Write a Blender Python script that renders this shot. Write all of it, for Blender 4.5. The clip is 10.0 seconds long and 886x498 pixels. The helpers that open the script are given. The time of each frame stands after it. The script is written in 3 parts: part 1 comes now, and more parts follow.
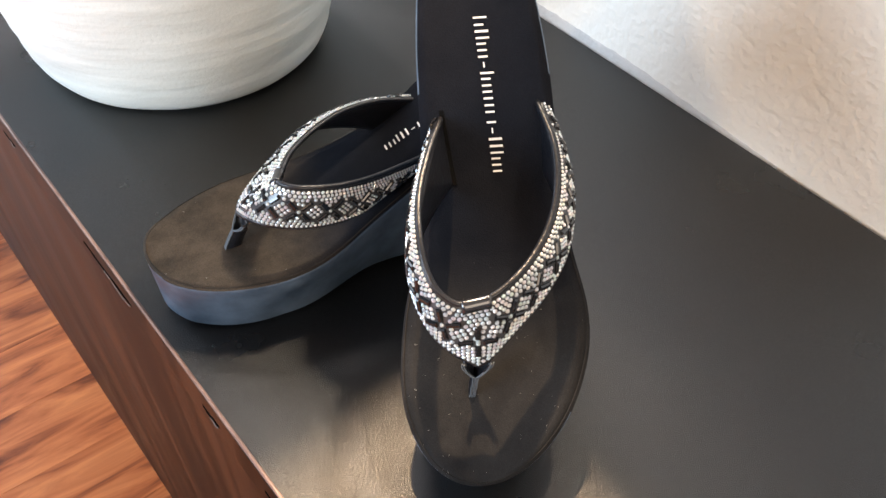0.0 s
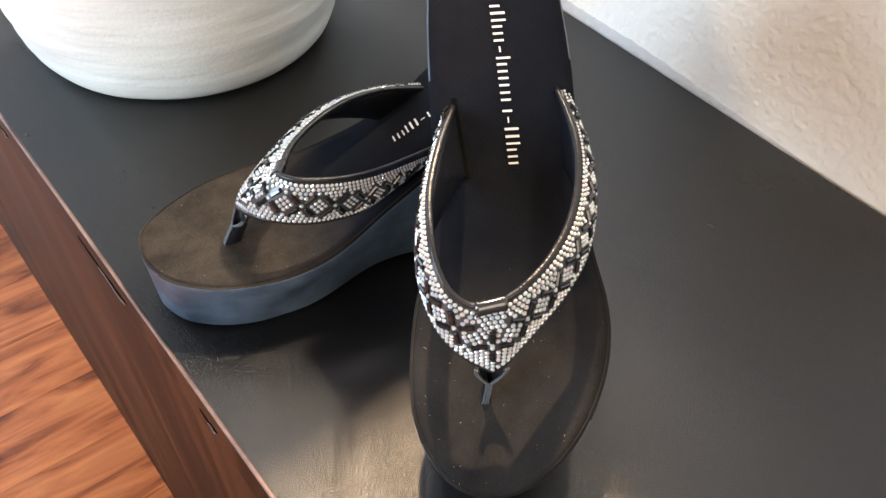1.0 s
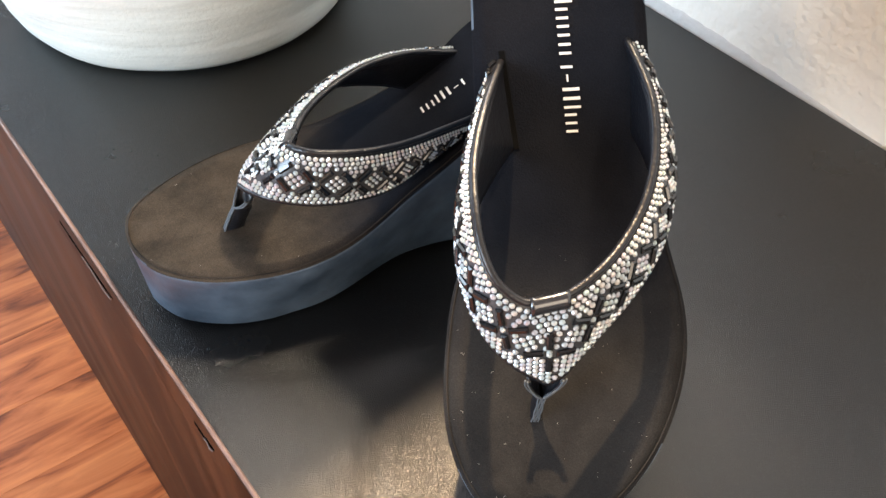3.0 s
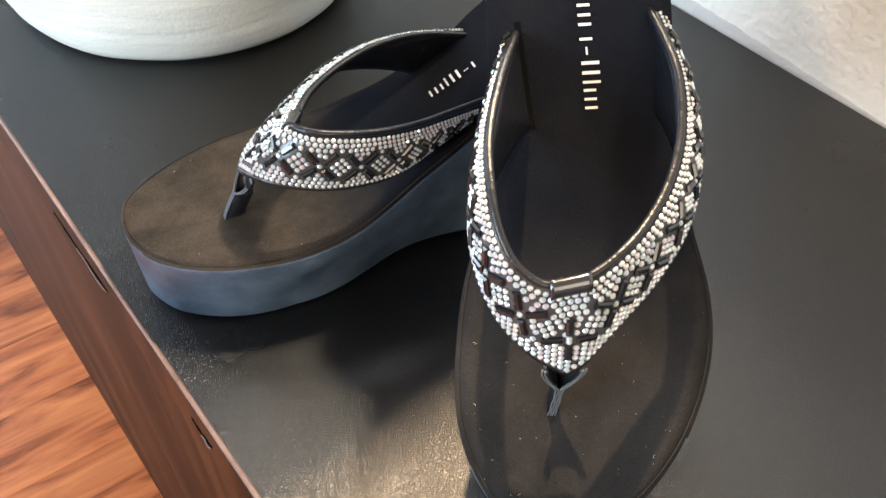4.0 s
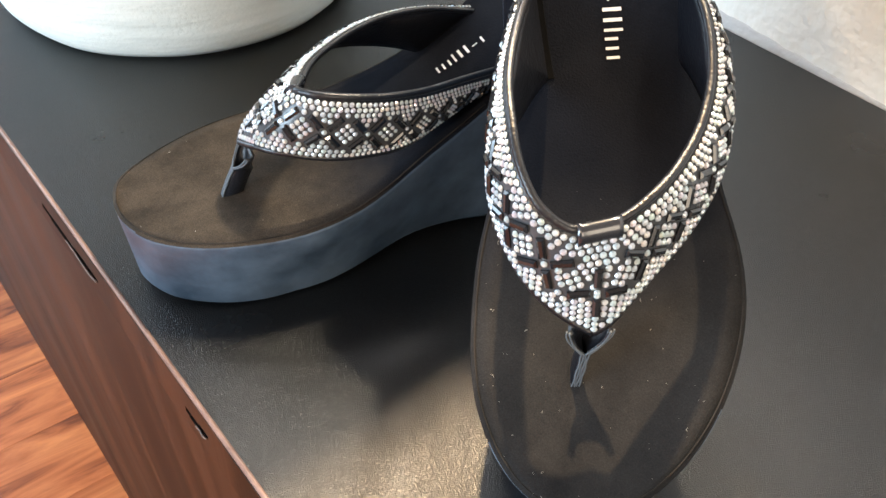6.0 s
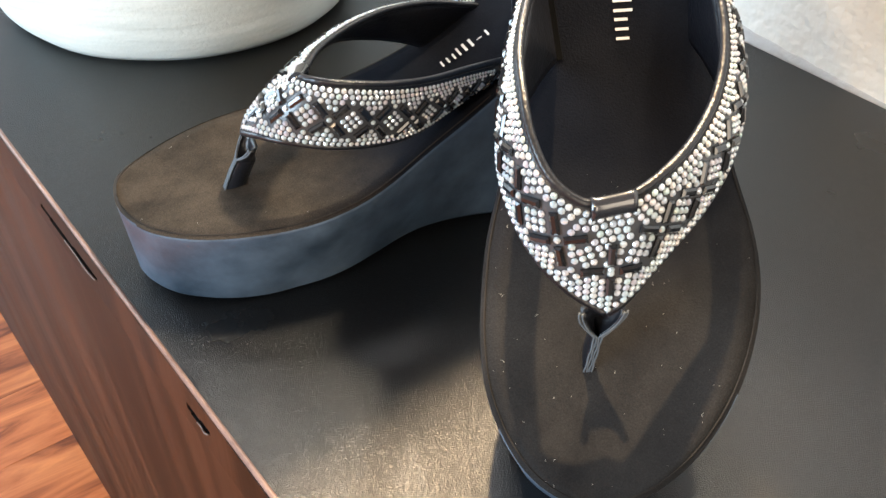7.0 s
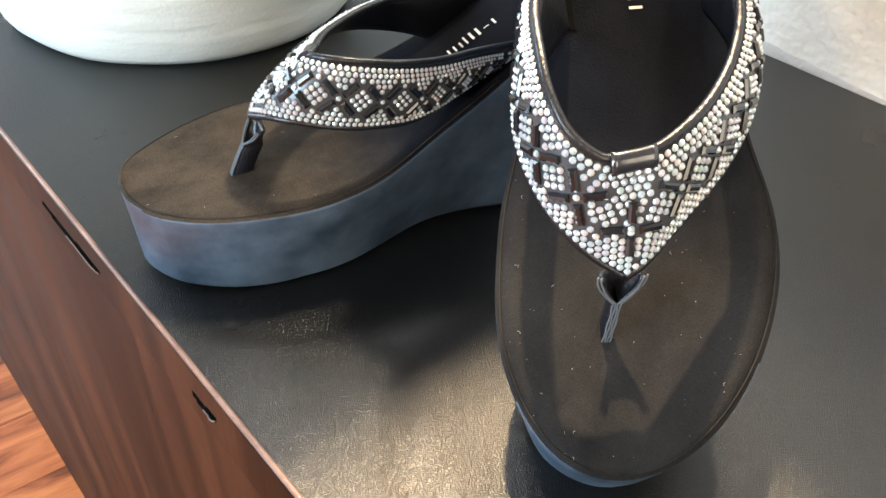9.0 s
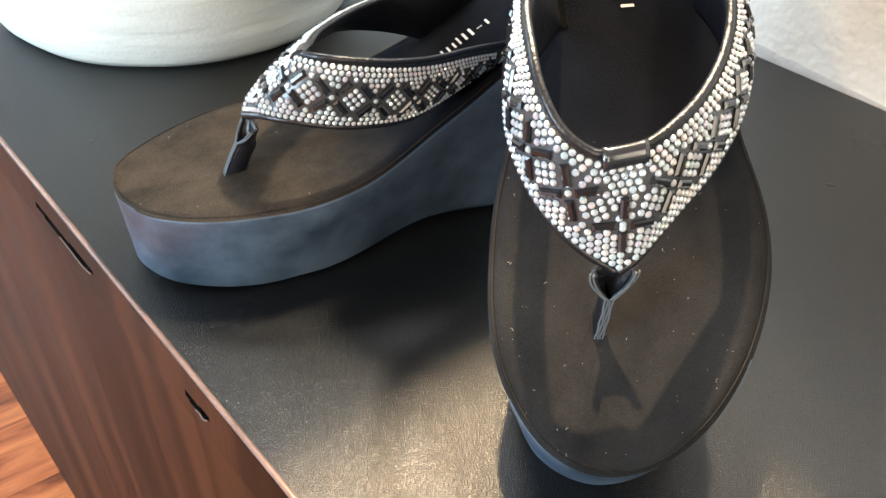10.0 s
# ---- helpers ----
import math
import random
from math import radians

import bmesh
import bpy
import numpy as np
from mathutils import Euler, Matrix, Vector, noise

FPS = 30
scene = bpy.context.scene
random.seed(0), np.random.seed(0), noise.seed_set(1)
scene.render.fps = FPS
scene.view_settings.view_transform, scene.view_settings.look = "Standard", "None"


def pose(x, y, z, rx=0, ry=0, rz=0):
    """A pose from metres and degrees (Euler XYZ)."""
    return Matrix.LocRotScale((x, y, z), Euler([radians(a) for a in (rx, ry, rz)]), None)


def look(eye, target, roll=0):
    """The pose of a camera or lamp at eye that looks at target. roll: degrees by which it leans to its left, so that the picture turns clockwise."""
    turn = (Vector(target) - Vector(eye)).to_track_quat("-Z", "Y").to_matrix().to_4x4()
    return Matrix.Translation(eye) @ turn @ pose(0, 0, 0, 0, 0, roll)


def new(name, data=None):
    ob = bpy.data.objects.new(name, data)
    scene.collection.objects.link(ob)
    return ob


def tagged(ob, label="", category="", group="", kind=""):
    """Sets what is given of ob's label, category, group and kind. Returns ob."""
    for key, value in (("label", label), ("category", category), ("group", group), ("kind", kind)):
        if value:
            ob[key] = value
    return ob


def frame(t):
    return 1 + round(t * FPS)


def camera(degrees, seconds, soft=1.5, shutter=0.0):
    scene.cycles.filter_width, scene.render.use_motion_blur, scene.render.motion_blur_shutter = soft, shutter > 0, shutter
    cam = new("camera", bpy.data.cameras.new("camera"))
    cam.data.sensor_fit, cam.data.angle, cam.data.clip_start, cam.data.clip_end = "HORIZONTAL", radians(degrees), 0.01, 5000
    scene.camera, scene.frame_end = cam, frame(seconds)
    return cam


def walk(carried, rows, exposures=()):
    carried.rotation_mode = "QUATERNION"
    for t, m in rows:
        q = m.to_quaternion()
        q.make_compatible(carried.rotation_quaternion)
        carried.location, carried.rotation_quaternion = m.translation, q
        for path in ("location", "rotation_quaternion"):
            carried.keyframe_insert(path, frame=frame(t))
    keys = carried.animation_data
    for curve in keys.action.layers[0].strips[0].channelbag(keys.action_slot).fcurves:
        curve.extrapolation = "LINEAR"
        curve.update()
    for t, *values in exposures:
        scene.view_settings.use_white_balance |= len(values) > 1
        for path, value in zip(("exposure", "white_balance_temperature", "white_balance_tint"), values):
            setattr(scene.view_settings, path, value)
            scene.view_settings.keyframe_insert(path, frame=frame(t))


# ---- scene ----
import collections

# ---- camera ----
TOP = 0.78          # height of the dresser top above the floor
cam = camera(51.3, 10.0)
ROWS = [
    (0.0, 0.1876, -0.0900, 1.1940, 49.91, -45.60, 2.35),
    (0.5, 0.1811, -0.0850, 1.1855, 50.16, -45.67, 2.31),
    (1.0, 0.1711, -0.0794, 1.1748, 50.45, -45.87, 2.22),
    (1.5, 0.1594, -0.0739, 1.1612, 50.81, -45.97, 2.10),
    (2.0, 0.1477, -0.0677, 1.1465, 51.16, -46.03, 2.03),
    (2.5, 0.1365, -0.0632, 1.1313, 51.16, -45.90, 2.18),
    (4.0, 0.1228, -0.0602, 1.0997, 51.30, -45.06, 2.20),
    (4.5, 0.1212, -0.0634, 1.0863, 51.20, -44.19, 2.31),
    (5.0, 0.1212, -0.0660, 1.0776, 51.02, -43.53, 2.29),
    (5.5, 0.1224, -0.0671, 1.0707, 50.91, -42.73, 2.20),
    (7.0, 0.1257, -0.0753, 1.0480, 50.51, -40.05, 2.14),
    (7.5, 0.1262, -0.0784, 1.0430, 50.34, -39.31, 2.05),
    (8.0, 0.1271, -0.0792, 1.0367, 50.36, -38.58, 1.99),
    (8.5, 0.1278, -0.0819, 1.0318, 50.12, -37.88, 2.06),
    (9.0, 0.1300, -0.0868, 1.0272, 50.03, -37.48, 2.03),
    (9.5, 0.1319, -0.0868, 1.0255, 49.83, -37.11, 2.19),
    (10.0, 0.1324, -0.0872, 1.0247, 49.75, -37.00, 2.14),
]
walk(cam, [(t, pose(x, y, z, 90 + pitch, 0, yaw) @ pose(0, 0, 0, 0, 0, roll)) for t, x, y, z, yaw, pitch, roll in ROWS],
     exposures=[(0.0, 0.02, 6520, 14), (2.5, 0.13, 6520, 13), (4.0, 0.22, 6500, 11), (5.5, 0.30, 6440, 10), (7.5, 0.36, 6420, 9), (10.0, 0.40, 6420, 8)])

# ---- light ----
world = bpy.data.worlds.new("sky")
scene.world = world
world.use_nodes = True
wn, wl = world.node_tree.nodes, world.node_tree.links
sky = wn.new("ShaderNodeTexSky")
sky.sky_type = "NISHITA"
sky.sun_disc = False
SUN_WAY = Vector((-0.341, 0.153, 0.927)).normalized()      # towards the sun
sky.sun_elevation = math.asin(SUN_WAY.z)
sky.sun_rotation = math.atan2(SUN_WAY.x, SUN_WAY.y)
wn["Background"].inputs["Strength"].default_value = 0.05
wl.new(sky.outputs[0], wn["Background"].inputs["Color"])


def lamp(name, kind, place, target, power, colour, **more):
    data = bpy.data.lights.new(name, kind)
    data.energy, data.color = power, colour
    for key, value in more.items():
        if key == "angle":
            data.angle = value
        elif key == "size":
            data.shape, data.size = "RECTANGLE", value
        elif key == "size_y":
            data.size_y = value
    ob = new(name, data)
    ob.matrix_world = look(place, target)
    return ob


lamp("sun", "SUN", SUN_WAY * 6 + Vector((0, 0, TOP)), (0, 0, TOP), 10.5, (1.0, 0.70, 0.40), angle=radians(1.4))
# area lamps stand in for daylight, in unseen openings added to the room
lamp("west_fill_light", "AREA", (-3.10, -1.2, 1.47), (0, -0.4, 0.9), 68, (0.66, 0.84, 1.0), size=1.9, size_y=1.3)
lamp("south_fill_light", "AREA", (-0.6, -3.40, 1.45), (-0.2, 0, 0.8), 160, (0.64, 0.83, 1.0), size=1.6, size_y=1.35)
# small lamp added for the sparkle on the top and the strap shadows
lamp("north_accent_light", "AREA", (-0.117, 0.50, TOP + 1.03), (-0.05, 0.05, TOP), 16, (1.0, 0.84, 0.62), size=0.07, size_y=0.07)
lamp("northwest_window_light", "AREA", (-0.80, 0.40, 1.62), (-0.15, -0.15, TOP), 13, (0.98, 0.96, 0.95), size=0.44, size_y=0.6)
lamp("east_fill_light", "AREA", (2.12, -0.75, 1.45), (-0.2, 0.2, 0.85), 28, (1.0, 0.83, 0.64), size=1.2, size_y=1.2)
# an unseen warm lamp behind the camera, added to warm the wall
warm_fill = bpy.data.lights.new("warm_fill_light", "POINT")
warm_fill.energy, warm_fill.color, warm_fill.shadow_soft_size = 88, (1.0, 0.76, 0.50), 0.09
new("warm_fill_light", warm_fill).location = (0.9, -2.4, 2.12)
scene.view_settings.exposure = 0.0


# ---- materials ----
def material(name, colour, rough=0.5, metal=0.0, **more):
    m = bpy.data.materials.new(name)
    m.use_nodes = True
    b = m.node_tree.nodes["Principled BSDF"]
    b.inputs["Base Color"].default_value = (*colour, 1)
    b.inputs["Roughness"].default_value = rough
    b.inputs["Metallic"].default_value = metal
    for key, value in more.items():
        b.inputs[key.replace("_", " ")].default_value = value
    return m


def nodes_of(m):
    t = m.node_tree
    return t.nodes, t.links, t.nodes["Principled BSDF"]


def coords(m, scale=(1, 1, 1), turn=0.0):
    n, l, _ = nodes_of(m)
    tc, mp = n.new("ShaderNodeTexCoord"), n.new("ShaderNodeMapping")
    mp.inputs["Scale"].default_value = scale
    mp.inputs["Rotation"].default_value = (0, 0, turn)
    l.new(tc.outputs["Object"], mp.inputs["Vector"])
    return mp.outputs["Vector"]


def noise_tex(m, vec, scale, detail=4.0, rough=0.55, distort=0.0):
    n, l, _ = nodes_of(m)
    t = n.new("ShaderNodeTexNoise")
    t.inputs["Scale"].default_value, t.inputs["Detail"].default_value = scale, detail
    t.inputs["Roughness"].default_value, t.inputs["Distortion"].default_value = rough, distort
    l.new(vec, t.inputs["Vector"])
    return t.outputs["Fac"]


def ramp(m, fac, stops):
    n, l, _ = nodes_of(m)
    r = n.new("ShaderNodeValToRGB")
    e = r.color_ramp.elements
    while len(e) < len(stops):
        e.new(0.5)
    for k, (at, c) in zip(e, stops):
        k.position, k.color = at, (*(c if isinstance(c, tuple) else (c, c, c)), 1)
    l.new(fac, r.inputs["Fac"])
    return r.outputs["Color"]


def mix(m, fac, a, b, how="MIX"):
    n, l, _ = nodes_of(m)
    x = n.new("ShaderNodeMix")
    x.data_type, x.blend_type = "RGBA", how
    for sock, v in ((x.inputs["Factor"], fac), (x.inputs["A"], a), (x.inputs["B"], b)):
        if hasattr(v, "is_linked"):
            l.new(v, sock)
        elif isinstance(v, tuple):
            sock.default_value = (*v, 1)
        else:
            sock.default_value = v
    return x.outputs["Result"]


def bump(m, height, strength=0.3, distance=0.001, before=None):
    n, l, b = nodes_of(m)
    k = n.new("ShaderNodeBump")
    k.inputs["Strength"].default_value, k.inputs["Distance"].default_value = strength, distance
    l.new(height, k.inputs["Height"])
    if before:
        l.new(before, k.inputs["Normal"])
    l.new(k.outputs["Normal"], b.inputs["Normal"])
    return k.outputs["Normal"]


def drive(m, socket, value):
    n, l, b = nodes_of(m)
    l.new(value, b.inputs[socket])


def make_top_black():
    m = material("black_laminate", (0.006, 0.006, 0.006), 0.3, IOR=1.56)
    v = coords(m)
    fine, wide = noise_tex(m, v, 2100, 0, 0.5), noise_tex(m, v, 5, 4)
    drive(m, "Base Color", ramp(m, wide, [(0.3, (0.0012, 0.0011, 0.0010)), (0.7, (0.0022, 0.0020, 0.0018))]))
    drive(m, "Roughness", ramp(m, noise_tex(m, v, 14, 5), [(0.3, 0.27), (0.7, 0.31)]))
    bump(m, fine, 0.66, 0.00040)
    return m


def make_front_wood():
    m = material("stained_wood", (0.07, 0.028, 0.018), 0.3, Specular_IOR_Level=0.12)
    v = coords(m, (5.2, 5.2, 0.16))
    # wood grain, with the gloss's smeared reflections put into the same colour streaks
    grain_sheen = noise_tex(m, v, 4.0, 4, 0.5, 0.5)
    drive(m, "Base Color", ramp(m, grain_sheen, [(0.36, (0.0012, 0.0007, 0.0005)), (0.50, (0.0095, 0.0037, 0.0020)), (0.63, (0.042, 0.0155, 0.0075))]))
    drive(m, "Roughness", ramp(m, noise_tex(m, v, 2.0, 3), [(0.3, 0.36), (0.7, 0.5)]))
    bump(m, noise_tex(m, coords(m, (60, 60, 2)), 6, 3), 0.15, 0.0006)
    return m


def make_floor_wood():
    m = material("floor_board", (0.35, 0.15, 0.07), 0.35)
    n, l, b = nodes_of(m)
    info = n.new("ShaderNodeObjectInfo")
    v = coords(m, (9.0, 1.2, 1.0))
    add = n.new("ShaderNodeVectorMath")
    add.operation = "MULTIPLY_ADD"
    l.new(info.outputs["Random"], add.inputs[0])
    add.inputs[1].default_value = (37.0, 19.0, 5.0)
    l.new(v, add.inputs[2])
    grain = noise_tex(m, add.outputs[0], 3.2, 6, 0.6, 0.8)
    c = ramp(m, grain, [(0.34, (0.14, 0.034, 0.010)), (0.47, (0.48, 0.135, 0.042)), (0.66, (0.72, 0.25, 0.085))])
    tone = ramp(m, info.outputs["Random"], [(0.0, 0.78), (1.0, 1.1)])
    drive(m, "Base Color", mix(m, 1.0, c, tone, "MULTIPLY"))
    bump(m, grain, 0.1, 0.0006)
    return m


def make_wall_plaster(name, colour):
    m = material(name, colour, 0.75)
    v = coords(m)
    a, b2 = noise_tex(m, v, 260, 1, 0.4, 0.2), noise_tex(m, v, 120, 1, 0.4)
    tint = tuple(0.93 * c for c in colour)
    drive(m, "Base Color", ramp(m, noise_tex(m, v, 3, 5), [(0.3, tint), (0.7, colour)]))
    first = bump(m, b2, 0.55, 0.0030)
    bump(m, a, 0.5, 0.0014, first)
    return m


def make_pot_white():
    m = material("white_glaze", (0.78, 0.79, 0.76), 0.55)
    v = coords(m, (1, 1, 7))
    drive(m, "Base Color", ramp(m, noise_tex(m, v, 14, 6, 0.65), [(0.3, (0.61, 0.67, 0.66)), (0.65, (0.71, 0.765, 0.75))]))
    first = bump(m, noise_tex(m, v, 22, 5, 0.6), 0.3, 0.003)
    bump(m, noise_tex(m, coords(m), 420, 3), 0.25, 0.001, first)
    return m


def make_foam(name, lo, hi, rough, grit, gloss=0.5):
    m = material(name, lo, rough, Specular_IOR_Level=gloss)
    v = coords(m)
    c = ramp(m, noise_tex(m, v, 28, 6, 0.62), [(0.35, lo), (0.7, hi)])
    drive(m, "Base Color", c)
    drive(m, "Roughness", ramp(m, noise_tex(m, v, 60, 4), [(0.3, rough - 0.07), (0.7, rough + 0.06)]))
    bump(m, noise_tex(m, v, 1500, 2, 0.6), grit, 0.0004)
    return m


def make_footbed_suede(name, dust_light_lo, dust_light_hi):
    """Black suede with dust; the lit toe and shaded arch are in its colour."""
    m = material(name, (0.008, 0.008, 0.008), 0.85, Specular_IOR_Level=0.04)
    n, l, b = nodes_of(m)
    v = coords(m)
    clean_shaded = ramp(m, noise_tex(m, v, 28, 6, 0.62), [(0.35, (0.0058, 0.0068, 0.0098)), (0.7, (0.0106, 0.0118, 0.0156))])
    dusty = ramp(m, noise_tex(m, v, 36, 7, 0.66), [(0.33, dust_light_lo), (0.7, dust_light_hi)])
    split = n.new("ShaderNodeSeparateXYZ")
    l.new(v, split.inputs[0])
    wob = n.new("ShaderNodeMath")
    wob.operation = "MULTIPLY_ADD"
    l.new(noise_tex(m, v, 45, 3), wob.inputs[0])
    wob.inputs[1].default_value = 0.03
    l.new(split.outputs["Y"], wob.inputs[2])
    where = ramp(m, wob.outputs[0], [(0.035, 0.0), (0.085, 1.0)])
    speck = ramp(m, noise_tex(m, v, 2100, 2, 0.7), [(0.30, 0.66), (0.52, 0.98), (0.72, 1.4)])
    drive(m, "Base Color", mix(m, 1.0, mix(m, where, dusty, clean_shaded), speck, "MULTIPLY"))
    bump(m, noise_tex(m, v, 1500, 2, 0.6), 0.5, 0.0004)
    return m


def make_leather():
    m = material("black_leather", (0.006, 0.007, 0.010), 0.34, Specular_IOR_Level=0.5)
    v = coords(m)
    n, l, b = nodes_of(m)
    vor = n.new("ShaderNodeTexVoronoi")
    vor.inputs["Scale"].default_value = 900
    l.new(v, vor.inputs["Vector"])
    first = bump(m, vor.outputs["Distance"], 0.25, 0.0004)
    bump(m, noise_tex(m, v, 160, 4), 0.3, 0.0012, first)
    return m


def make_crystal():
    m = material("crystal", (0.8, 0.83, 0.82), 0.12, 0.35)
    n, l, b = nodes_of(m)
    geo = n.new("ShaderNodeNewGeometry")
    info = n.new("ShaderNodeObjectInfo")
    s = n.new("ShaderNodeMath")
    s.operation = "ADD"
    l.new(geo.outputs["Random Per Island"], s.inputs[0])
    l.new(info.outputs["Random"], s.inputs[1])
    fr = n.new("ShaderNodeMath")
    fr.operation = "FRACT"
    l.new(s.outputs[0], fr.inputs[0])
    drive(m, "Base Color", ramp(m, fr.outputs[0], [(0.0, (0.66, 0.70, 0.74)), (0.2, (0.46, 0.52, 0.57)), (0.4, (0.56, 0.66, 0.68)), (0.6, (0.68, 0.66, 0.62)), (0.8, (0.54, 0.53, 0.60)), (1.0, (0.54, 0.66, 0.62))]))
    return m


TOP_BLACK, FRONT_WOOD, FLOOR_WOOD = make_top_black(), make_front_wood(), make_floor_wood()
FOOT_SHADE = make_wall_plaster("foot_shade", (0.42, 0.415, 0.41))
# the unseen walls and the ceiling are kept dark to cut bounced light
DIM_ROOM_PAINT = make_wall_plaster("dim_room_paint", (0.21, 0.19, 0.175))
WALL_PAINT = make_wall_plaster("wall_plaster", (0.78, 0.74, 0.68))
DIM_CEILING_PAINT = make_wall_plaster("dim_ceiling_paint", (0.255, 0.234, 0.222))
POT_WHITE, LEATHER, CRYSTAL = make_pot_white(), make_leather(), make_crystal()
FOAM_SIDE = make_foam("foam_side", (0.022, 0.037, 0.058), (0.084, 0.124, 0.178), 0.44, 0.14, 0.38)
# dust tones also hold the stronger light on each toe
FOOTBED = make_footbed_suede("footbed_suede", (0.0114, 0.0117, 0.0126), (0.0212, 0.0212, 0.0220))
DUSTY_LIT_FOOTBED = make_footbed_suede("dusty_lit_footbed_suede", (0.026, 0.022, 0.0185), (0.070, 0.056, 0.043))
LOOP_LEATHER = material("loop_leather", (0.014, 0.016, 0.021), 0.19, Specular_IOR_Level=0.9)
BLACK_CRYSTAL = material("black_crystal", (0.008, 0.009, 0.011), 0.12, 0.0, IOR=1.6)
BACKING = material("strap_backing", (0.050, 0.054, 0.060), 0.26)
THREAD = material("grey_cut_edge", (0.075, 0.09, 0.105), 0.7)
PRINT = material("white_print", (0.75, 0.74, 0.72), 0.5)
GAP_SHADE = material("gap_shade", (0.004, 0.004, 0.004), 0.9, Specular_IOR_Level=0.05)
FLOOR_GAP = material("floor_joint", (0.22, 0.075, 0.03), 0.8)
EDGE_HIGHLIGHT = make_foam("edge_highlight", (0.13, 0.075, 0.058), (0.30, 0.19, 0.15), 0.4, 0.2)
SEAM = make_foam("seam", (0.006, 0.006, 0.006), (0.026, 0.024, 0.023), 0.8, 0.6, 0.1)
WORN_EDGE = make_foam("worn_edge", (0.008, 0.007, 0.006), (0.055, 0.046, 0.039), 0.8, 0.6, 0.1)
TORN = material("torn_band", (0.17, 0.13, 0.11), 0.7)
LINT = material("pale_lint", (0.34, 0.33, 0.31), 0.9)


# ---- building ----
def part(name, bm, mat, parent=None, label="", smooth=False):
    me = bpy.data.meshes.new(name)
    bm.normal_update()
    bm.to_mesh(me)
    bm.free()
    for p in me.polygons:
        p.use_smooth = smooth
    for one in mat if isinstance(mat, (list, tuple)) else (mat,):
        me.materials.append(one)
    ob = new(name, me)
    if parent:
        ob.parent = parent
    if label:
        tagged(ob, label)
    return ob


def add_box(bm, lo, hi, bevel=0.0):
    made = bmesh.ops.create_cube(bm, size=1.0)["verts"]
    for v in made:
        v.co = Vector([(a + b) / 2 + c * (b - a) for a, b, c in zip(lo, hi, v.co)])
    if bevel:
        edges = list({e for v in made for e in v.link_edges})
        bmesh.ops.bevel(bm, geom=edges, offset=bevel, segments=2, affect="EDGES")


def box(name, lo, hi, mat, parent=None, label="", bevel=0.0):
    bm = bmesh.new()
    add_box(bm, lo, hi, bevel)
    return part(name, bm, mat, parent, label)


def grid_mesh(bm, rows, closed_u=False, closed_v=False):
    """Quads over rows of points."""
    vs = [[bm.verts.new(p) for p in r] for r in rows]
    nu, nv = len(vs), len(vs[0])
    for i in range(nu if closed_u else nu - 1):
        for j in range(nv if closed_v else nv - 1):
            a, b = vs[i][j], vs[i][(j + 1) % nv]
            c, d = vs[(i + 1) % nu][(j + 1) % nv], vs[(i + 1) % nu][j]
            bm.faces.new((a, b, c, d))
    return vs


def tube(bm, pts, radius, sides=8):
    pts = [Vector(p) for p in pts]
    rows = []
    for i, p in enumerate(pts):
        way = (pts[min(i + 1, len(pts) - 1)] - pts[max(i - 1, 0)]).normalized()
        side = way.cross(Vector((0.21, 0.13, 0.97))).normalized()
        up = side.cross(way)
        rows.append([p + radius * (math.cos(2 * math.pi * k / sides) * side + math.sin(2 * math.pi * k / sides) * up) for k in range(sides)])
    vs = grid_mesh(bm, rows, closed_v=True)
    bm.faces.new(list(reversed(vs[0])))
    bm.faces.new(vs[-1])


def spline(points, t):
    """Catmull-Rom through the points, t from 0 to 1."""
    n = len(points) - 1
    i = min(int(t * n), n - 1)
    u = t * n - i
    p = [Vector(points[min(max(k, 0), n)]) for k in (i - 1, i, i + 1, i + 2)]
    if i == 0:
        p[0] = 2 * p[1] - p[2]
    if i == n - 1:
        p[3] = 2 * p[2] - p[1]
    return 0.5 * (2 * p[1] + (p[2] - p[0]) * u + (2 * p[0] - 5 * p[1] + 4 * p[2] - p[3]) * u * u + (3 * p[1] - p[0] - 3 * p[2] + p[3]) * u ** 3)


# ---- the room ----
X0, X1, Y0, Y1, H = -3.2, 2.2, -3.5, 0.4085, 2.3
W = 0.12
BAND_L, BAND_R = -0.40, -0.045
SILL, HEAD, WIN_L, WIN_R = TOP + 0.774, TOP + 1.18, -0.42, -0.075     # an unseen opening over the dresser, added for the small north lamp

bm = bmesh.new()
for lo, hi in (((X0, Y1, 0), (-1.05, Y1 + W, H)), ((-1.05, Y1, 0), (-0.55, Y1 + W, 1.30)), ((-1.05, Y1, 1.95), (-0.55, Y1 + W, H)), ((-0.55, Y1, 0), (WIN_L, Y1 + W, H)), ((WIN_R, Y1, 0), (X1, Y1 + W, H)), ((WIN_L, Y1, 0), (WIN_R, Y1 + W, SILL)), ((WIN_L, Y1, HEAD), (WIN_R, Y1 + W, H))):
    add_box(bm, lo, hi)
tagged(part("wall_north", bm, WALL_PAINT), "warm white orange-peel plaster wall behind the dresser", "wall", kind="structure")
bm = bmesh.new()
for lo, hi in (((X0 - W, Y0, 0), (X0, -2.2, H)), ((X0 - W, -0.2, 0), (X0, Y1 + W, H)), ((X0 - W, -2.2, 0), (X0, -0.2, 0.8)), ((X0 - W, -2.2, 2.15), (X0, -0.2, H))):
    add_box(bm, lo, hi)
tagged(part("wall_west", bm, DIM_ROOM_PAINT), "unseen wall in dark greige with an added window opening", "wall", kind="structure")
bm = bmesh.new()
